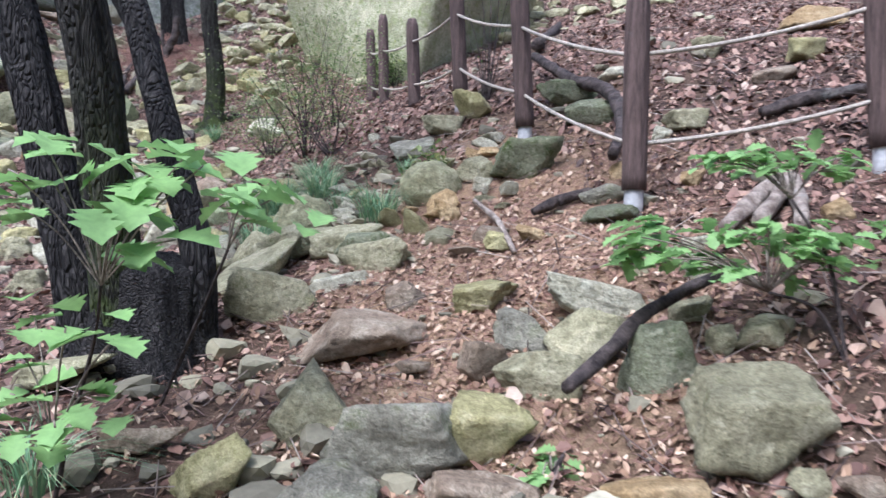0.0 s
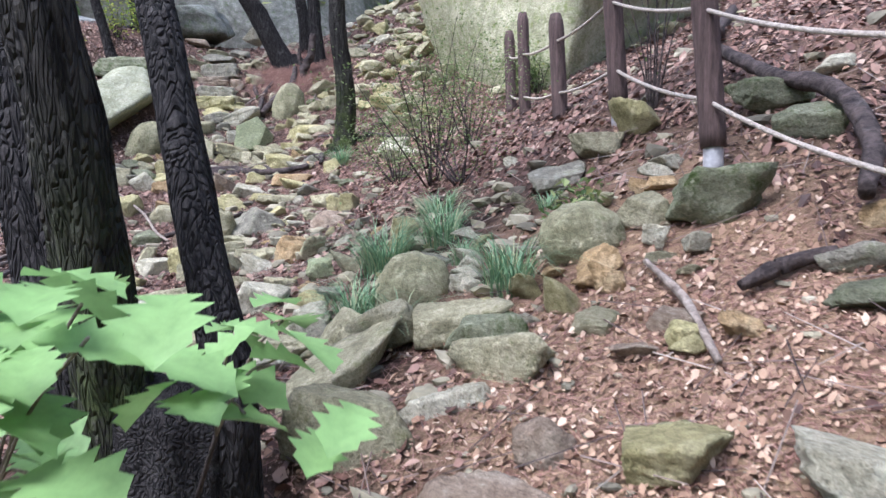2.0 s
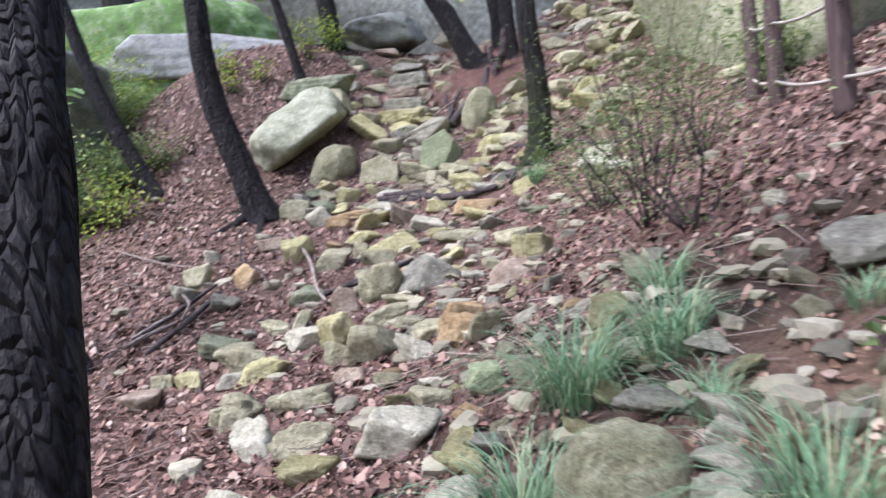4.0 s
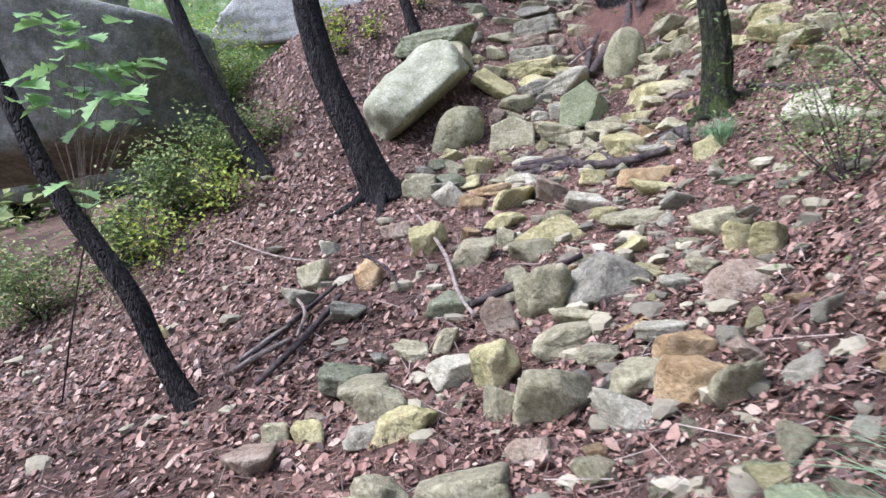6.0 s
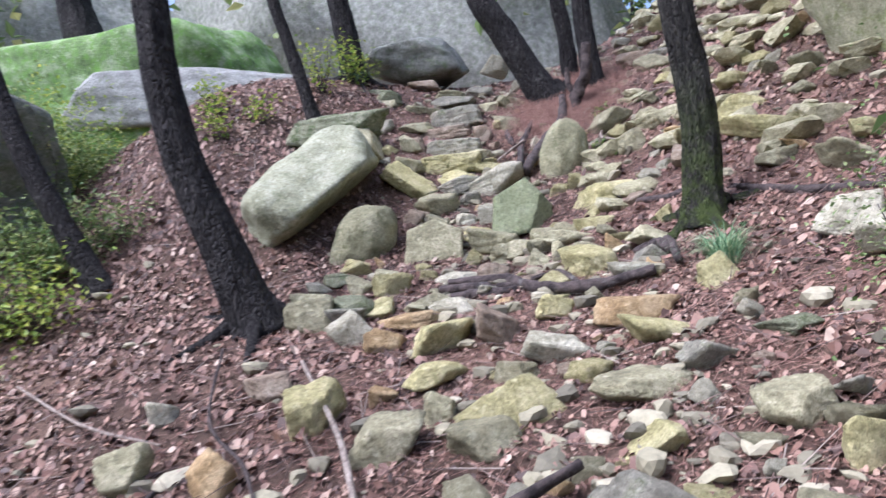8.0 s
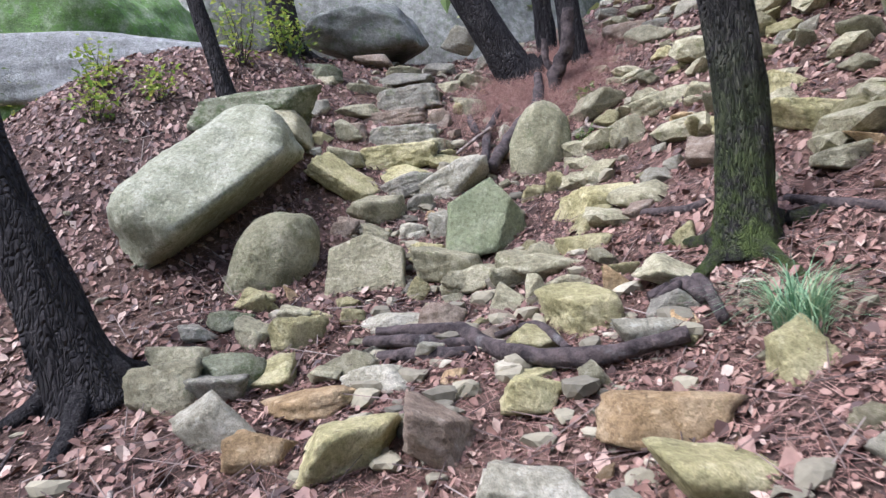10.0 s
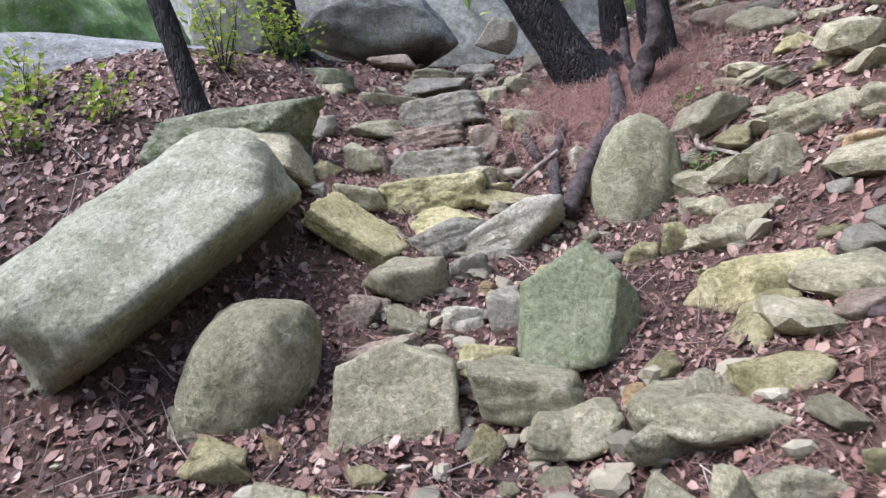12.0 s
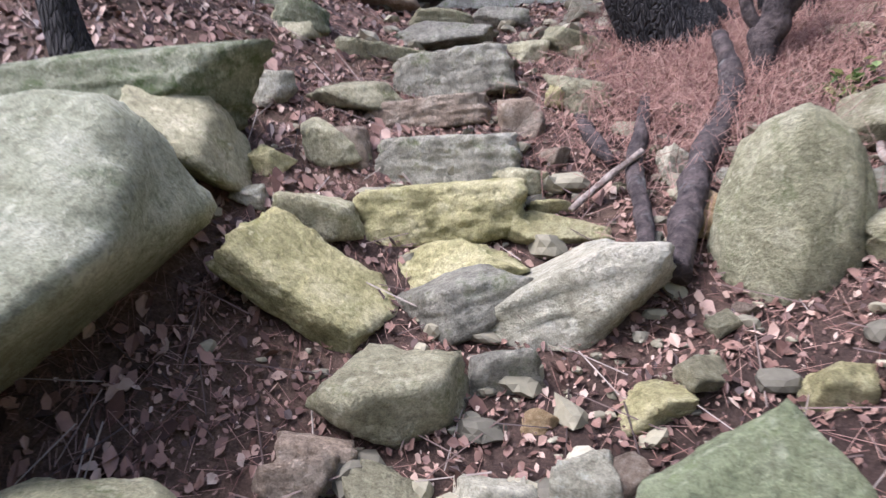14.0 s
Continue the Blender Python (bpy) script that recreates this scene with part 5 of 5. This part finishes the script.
sapling([(0.79, 2.46, 1.38), (1.08, 2.44, 1.40), (1.02, 2.55, 1.34), (0.56, 2.56, 1.30), (0.51, 2.42, 1.32), (0.55, 2.48, 1.39), (0.83, 2.30, 1.26), (0.60, 2.49, 1.36), (1.09, 2.49, 1.22), (1.08, 2.60, 1.33), (1.45, 2.57, 1.41), (1.25, 2.40, 1.37), (0.60, 2.40, 1.39), (0.78, 2.48, 1.24), (0.61, 2.28, 1.30), (1.07, 2.44, 1.34), (0.95, 2.35, 1.41), (0.50, 2.31, 1.37), (1.05, 2.32, 1.34), (0.80, 2.52, 1.29), (0.86, 2.33, 1.36), (1.18, 2.38, 1.29), (0.69, 2.40, 1.30), (1.02, 2.55, 1.23), (1.10, 2.33, 1.37), (1.39, 2.46, 1.40), (0.87, 2.45, 1.26), (0.65, 2.54, 1.30), (0.53, 2.52, 1.26), (1.25, 2.57, 1.30), (1.26, 2.40, 1.36), (1.12, 2.43, 1.30)], 0.09, (1.22, 2.34, 0.98), 'low spreading shrub with many small green leaves')
sapling([(0.96, 2.44, 1.59), (1.27, 2.54, 1.65), (0.88, 2.42, 1.63), (1.00, 2.68, 1.63), (1.13, 2.61, 1.65), (0.81, 2.45, 1.62), (0.99, 2.49, 1.61), (1.26, 2.53, 1.61), (1.07, 2.53, 1.61), (1.10, 2.46, 1.65), (1.31, 2.69, 1.61), (1.32, 2.73, 1.61), (1.02, 2.56, 1.63), (0.89, 2.56, 1.61), (0.83, 2.43, 1.64), (0.90, 2.44, 1.64), (0.98, 2.52, 1.65), (0.82, 2.49, 1.64)], 0.07, (1.22, 2.34, 0.98), 'arching shoot with a row of small green leaves')
sapling([(-1.25, 1.93, 1.11), (-1.04, 1.73, 1.12), (-0.90, 1.70, 1.10), (-1.09, 1.96, 0.90), (-1.22, 1.82, 0.85), (-1.07, 1.71, 0.81), (-1.21, 1.83, 1.01), (-1.04, 1.68, 0.88), (-1.25, 1.82, 0.92)], 0.13, (-1.19, 1.91, 0.60), 'pale low shoot with drooping green leaves')
sapling([(0.23, 2.06, 0.69), (0.27, 2.03, 0.68), (0.20, 1.98, 0.68)], 0.08, (0.23, 1.97, 0.71), 'tiny green seedling on the sandy path')
sapling([(-5.79, 5.30, 3.37), (-5.72, 5.40, 3.31), (-5.72, 5.30, 3.22), (-6.01, 5.28, 3.13), (-5.72, 5.42, 2.92), (-5.70, 5.55, 3.10), (-5.45, 5.59, 3.00), (-5.52, 5.46, 2.87), (-5.88, 5.37, 2.76), (-6.04, 5.30, 2.88), (-6.08, 5.29, 3.38), (-5.78, 5.49, 3.07), (-5.90, 5.38, 3.00), (-6.05, 5.21, 2.96), (-5.46, 5.51, 2.81), (-5.79, 5.27, 2.37)], 0.21, (-7.05, 5.39, 0.88), 'thin sapling with bright green leaves')
sapling([(0.75, 3.67, 1.03), (0.76, 3.58, 1.09), (0.69, 3.56, 1.03)], 0.09, (0.78, 3.72, 1.42), 'small green seedling beside the path')
grass_tuft(-1.50, 5.15, 300, 0.48, 'drooping tuft of blue-green grass')
grass_tuft(-1.20, 5.35, 180, 0.42, 'drooping tuft of blue-green grass on the bank')
grass_tuft(-0.62, 4.37, 160, 0.40, 'upright tuft of green grass at the path edge')
grass_tuft(-0.95, 4.89, 80, 0.25, 'small tuft of green grass')
grass_tuft(-1.41, 4.45, 170, 0.38, 'loose tuft of pale green grass beside a boulder')
grass_tuft(-1.06, 4.09, 60, 0.30, 'thin tuft of grass between rocks')
grass_tuft(-3.67, 9.60, 260, 0.34, 'short tuft of yellow-green grass below a mossy tree')
grass_tuft(-1.36, 5.89, 120, 0.35, 'drooping tuft of grass under a shrub')
grass_tuft(-9.10, 12.98, 160, 0.35, 'tuft of bright green grass on the crest')
grass_tuft(-0.55, 5.31, 60, 0.20, 'small tuft of grass between stones')
grass_tuft(-3.62, 9.51, 60, 0.20, 'thin dry grass at a tree foot')
grass_tuft(-1.29, 1.97, 90, 0.30, 'pale grass at the path edge')
bush(-9.65, 7.87, 0.90, 0.80, 1500, 'f', 'tangled green bush on the leafy bank')
bush(-9.51, 7.21, 0.70, 0.80, 1200, 'f', 'low green bush on the slope')
bush(-9.58, 8.58, 0.80, 0.70, 1200, 'f', 'green bush below grey boulders')
bush(-9.95, 6.33, 0.70, 1.00, 1500, 'f', 'low mixed green undergrowth')
bush(-8.9, 7.3, 0.45, 0.9, 260, 'y', 'sparse yellow-green undergrowth on the leafy slope')
bush(-8.6, 6.6, 0.40, 0.9, 350, 's', 'low pale undergrowth over dead leaves')
bush(-8.9, 8.2, 0.55, 0.8, 260, 'y', 'sparse light green shrub on the bank')
bush(-9.26, 9.07, 0.50, 0.60, 400, 'f', 'thin green shrub on the bank')
bush(-9.07, 11.04, 0.35, 0.30, 60, 'y', 'sparse yellow-green shoots on the bank')
bush(-9.32, 10.54, 0.40, 0.35, 80, 'y', 'sparse yellow-green shrub on the bank')
bush(-9.67, 10.86, 0.40, 0.40, 90, 'y', 'thin yellow-green shrub on the bank')
bush(-9.00, 12.09, 0.70, 0.45, 120, 'y', 'thin light green shrub on the bank edge')
bush(-5.38, 12.37, 0.22, 0.16, 60, 'f', 'small plant with pointed green leaves')
bush(-5.60, 13.14, 0.22, 0.16, 50, 'f', 'small plant with pointed green leaves by sticks')
bush(-5.16, 12.27, 0.15, 0.10, 30, 'f', 'tiny green plant among needles')
bush(-1.75, 8.48, 1.40, 1.10, 1500, 's', 'bare thin shrub with tiny pale green leaves')
bush(0.05, 6.16, 1.20, 0.40, 30, 's', 'bare dark twiggy shrub by the fence')
bush(-1.70, 6.95, 1.35, 1.50, 900, 's', 'spreading twiggy shrub with sparse leaves on the bank')
bush(-1.35, 6.55, 0.80, 1.20, 350, 's', 'dark tangle of bare stems on the bank')
bush(-0.38, 4.95, 0.25, 0.25, 60, 'f', 'small green weeds between stones')
bush(-9.03, 12.81, 0.60, 0.50, 200, 'y', 'light green shrub at the crest')
bush(-2.20, 8.90, 1.00, 0.80, 700, 's', 'thin leafy shrub beside the bank')
bush(-2.42, 8.15, 0.80, 0.70, 1300, 's', 'tangle of thin stems above the grass')
bush(-1.41, 10.51, 0.60, 0.60, 500, 'f', 'low leafy growth behind the fence')
bush(-10.9, 9.3, 1.3, 1.5, 1300, 'f', 'leafy green bush before mossy boulders')
bush(-12.0, 10.3, 1.2, 1.6, 1500, 'y', 'bright green undergrowth on a mossy mound')
bush(-11.28, 9.84, 0.80, 1.20, 1500, 'f', 'green undergrowth at the boulder foot')
bush(-1.24, 10.40, 0.80, 0.80, 600, 's', 'pale green shrub before the rock face')


# ---- litter on the ground: leaves, needles, twigs, pebbles ----
def spread(rng, count, x0, x1, y0, y1):
    return rng.uniform(x0, x1, count), rng.uniform(y0, y1, count)


def lay_leaves(name, rng, x, y, size, mat, label):
    m = len(x)
    z = ground_at(x, y) + rng.uniform(0.004, 0.028, m)
    e = 0.05
    sx, sy = (lie(x + e, y) - lie(x - e, y)) / (2 * e), (lie(x, y + e) - lie(x, y - e)) / (2 * e)
    yaw = rng.uniform(0, 2 * math.pi, m)
    ln = size * (0.35 + 1.5 * rng.uniform(0, 1, m) ** 2)
    wd = ln * rng.uniform(0.2, 0.42, m)
    ax, ay = np.cos(yaw), np.sin(yaw)
    tilt, side = rng.normal(0, 0.4, m), rng.normal(0, 0.55, m)
    A = np.stack([ax, ay, ax * sx + ay * sy + tilt], 1) * (ln / 2)[:, None]
    S = np.stack([-ay, ax, -ay * sx + ax * sy + side], 1) * wd[:, None]
    c = np.stack([x, y, z], 1)
    curl = np.stack([0 * x, 0 * x, wd * rng.uniform(-0.1, 0.7, m)], 1)
    verts = np.stack([c - A, c + S - A * 0.25 + curl, c + S * 0.8 + A * 0.4 + curl, c + A + curl * 0.5, c - S * 0.8 + A * 0.4 + curl, c - S - A * 0.25 + curl, c], 1).reshape(-1, 3)
    k = np.arange(m)[:, None] * 7
    faces = np.concatenate([k + (0, 1, 6), k + (1, 2, 6), k + (2, 3, 6), k + (3, 4, 6), k + (4, 5, 6), k + (5, 0, 6)])
    ob = new(name, mesh_of(name, verts.tolist(), faces.tolist(), smooth=False))
    ob.data.materials.append(mat)
    tagged(ob, label, "leaf litter", kind="stuff")


def lay_needles(name, rng, x, y, length, width, mat, label, lift=0.02):
    m = len(x)
    yaw, ln = rng.uniform(0, 2 * math.pi, m), length * rng.uniform(0.5, 1.3, m)
    dx, dy = np.cos(yaw) * ln / 2, np.sin(yaw) * ln / 2
    z0, z1 = ground_at(x - dx, y - dy) + rng.uniform(0.003, lift, m), ground_at(x + dx, y + dy) + rng.uniform(0.003, lift * 1.5, m)
    wx, wy = -np.sin(yaw) * width, np.cos(yaw) * width
    a, b = np.stack([x - dx, y - dy, z0], 1), np.stack([x + dx, y + dy, z1], 1)
    w, up = np.stack([wx, wy, 0 * x], 1), np.array([0, 0, width * 1.2])
    verts = np.stack([a - w, a + w, a + up, b - w * 0.6, b + w * 0.6, b + up * 0.6], 1).reshape(-1, 3)
    k = np.arange(m)[:, None] * 6
    faces = np.concatenate([k + (0, 3, 5), k + (0, 5, 2), k + (1, 2, 5), k + (1, 5, 4)])
    ob = new(name, mesh_of(name, verts.tolist(), faces.tolist(), smooth=False))
    ob.data.materials.append(mat)
    tagged(ob, label, "forest litter", kind="stuff")


rng = np.random.default_rng(5)
x, y = spread(rng, 340000, -13, 4, -1, 17)
off = np.abs(x - trail(y))
sandy = np.exp(-((x - 0.05) ** 2 / 0.55 + (y - 3.9) ** 2 / 2.2))
dense = np.clip(0.20 + 0.5 * np.clip(off - 0.7, 0, 1.2) + 0.32 * wave(x, y, 1.0, 21), 0.12, 1) * (1 - 0.97 * np.clip(sandy * 1.6, 0, 1))
pick = rng.uniform(0, 1, len(x)) < dense
lay_leaves("fallen_leaves", rng, x[pick], y[pick], 0.041, LITTER, "dry red-brown fallen leaves covering the slope")
x, y = spread(rng, 270000, -12, 4, 0, 17)
dense = np.clip(0.25 + 0.5 * wave(x, y, 1.3, 31) + 0.9 * np.exp(-((x + 3.4) ** 2 + (y - 10) ** 2) / 6), 0.08, 1)
pick = rng.uniform(0, 1, len(x)) < dense
lay_needles("pine_needles", rng, x[pick], y[pick], 0.11, 0.0013, NEEDLE, "rusty fallen pine needles")
x, y = spread(rng, 7500, -12, 4, 0, 16)
lay_needles("dry_twigs", rng, x, y, 0.30, 0.0032, TWIGS, "thin dry dark twigs strewn about", 0.05)

x, y = rng.normal(-6.2, 0.32, 15000), rng.normal(13.65, 0.42, 15000)
lay_needles("needle_heap", rng, x, y, 0.17, 0.0017, NEEDLE, "heap of rusty pine needles at the trunk feet", 0.15)

x, y = rng.normal(0.1, 0.75, 16000), rng.normal(3.2, 1.1, 16000)
lay_leaves("leaf_crumbs", rng, x, y, 0.022, CRUMB, "crumbled tan leaf bits and grit over the sandy path")
x, y = rng.normal(0.1, 0.7, 9000), rng.normal(3.3, 1.1, 9000)
lay_needles("sandy_needles", rng, x, y, 0.07, 0.0013, NEEDLE, "short rusty needles over the sandy path", 0.015)
x, y = spread(rng, 120000, -9, -1.5, 4, 15)
pick = np.abs(x - trail(y)) < 1.5
lay_leaves("path_crumbs", rng, x[pick], y[pick], 0.022, LITTER, "crumbled brown leaf bits between the stones")

# pebbles, thickest on the path
x, y = spread(rng, 19000, -9, 2.5, 0.3, 16)
off = np.abs(x - trail(y))
pick = rng.uniform(0, 1, len(x)) < np.clip(0.75 * np.exp(-(off / 0.9) ** 2) + 0.06, 0, 1)
x, y = x[pick], y[pick]
bv, bf = BALLS[2]
SHAPES = [chipped(2, rng, 0.0, 9)[0] for k in range(12)]
m = len(x)
size = 0.012 + 0.085 * rng.uniform(0, 1, m) ** 3.2
size[np.exp(-((x - 0.05) ** 2 / 0.5 + (y - 3.7) ** 2 / 2.5)) > 0.3] *= 0.4
yaw = rng.uniform(0, 2 * math.pi, m)
which = rng.integers(0, 12, m)
p = np.array(SHAPES)[which] * np.stack([size, size * rng.uniform(0.6, 0.95, m), size * rng.uniform(0.4, 0.7, m)], 1)[:, None, :]
c, s = np.cos(yaw)[:, None], np.sin(yaw)[:, None]
p = np.stack([p[..., 0] * c - p[..., 1] * s + x[:, None], p[..., 0] * s + p[..., 1] * c + y[:, None], p[..., 2] + (ground_at(x, y) + size * 0.2)[:, None]], -1)
faces = (np.array(bf)[None] + (np.arange(m) * len(bv))[:, None, None]).reshape(-1, 3)
ob = new("pebbles", mesh_of("pebbles", p.reshape(-1, 3).tolist(), faces.tolist(), smooth=False))
ob.data.materials.append(PEBBLE)
tagged(ob, "small grey and tan stones strewn along the path", "pebbles", kind="stuff")

# broken stones, too many to count, on the far slope
x, y = spread(rng, 1100, -7.5, 4, 11.0, 28)
keep = (x > trail(y) + 1.0)
x, y = x[keep], y[keep]
m = len(x)
size = 0.07 + 0.16 * rng.uniform(0, 1, m) ** 2
yaw = rng.uniform(0, 2 * math.pi, m)
SHAPES = [chipped(2, rng, 0.1, 8)[0] for k in range(12)]
bv, bf = BALLS[2]
p = np.array(SHAPES)[rng.integers(0, 12, m)] * np.stack([size * 1.3, size, size * 0.6], 1)[:, None, :]
c, s = np.cos(yaw)[:, None], np.sin(yaw)[:, None]
p = np.stack([p[..., 0] * c - p[..., 1] * s + x[:, None], p[..., 0] * s + p[..., 1] * c + y[:, None], p[..., 2] + (ground_at(x, y) + size * 0.2)[:, None]], -1)
faces = (np.array(bf)[None] + (np.arange(m) * len(bv))[:, None, None]).reshape(-1, 3)
ob = new("scree", mesh_of("scree", p.reshape(-1, 3).tolist(), faces.tolist(), smooth=False))
ob.data.materials.append(STONE["g"])
tagged(ob, "grey-green broken stones scattered over the upper slope", "stones", kind="stuff")


# far woods closing the view above the slope: trunks and loose foliage
def far_woods():
    rng = np.random.default_rng(77)
    tv, tf, centres = [], [], []
    for k in range(260):
        a, r = rng.uniform(-math.pi, math.pi), rng.uniform(20, 46)
        x, y = -4 + math.cos(a) * r, 8 + math.sin(a) * r
        z = float(lie(x, y))
        lean = Vector((rng.normal() * 0.5, rng.normal() * 0.5, 9))
        foot = Vector((x, y, z - 0.3))
        v, f = tube([foot + lean * (j / 5) for j in range(6)], [0.2 - 0.025 * j for j in range(6)], 8)
        tf += [tuple(i + len(tv) for i in g) for g in f]
        tv += v
        centres += [(x + rng.normal() * 1.5, y + rng.normal() * 1.5, z + h) for h in (0.4, 1.2, 2.5, 4.0, 5.5, 7.0, 8.5, 10.0)]
    ob = new("far_trunks", mesh_of("far_trunks", tv, tf))
    ob.data.materials.append(BARK)
    tagged(ob, "dark trunks of the wood beyond the slope", "woods", kind="stuff")
    ob = new("far_foliage", mesh_of("far_foliage", *leaf_cloud(rng, centres, 0.9, 170000, 0.5), smooth=False))
    ob.data.materials.append(LEAF["f"])
    tagged(ob, "green undergrowth and foliage of the wood beyond", "woods", kind="stuff")


far_woods()
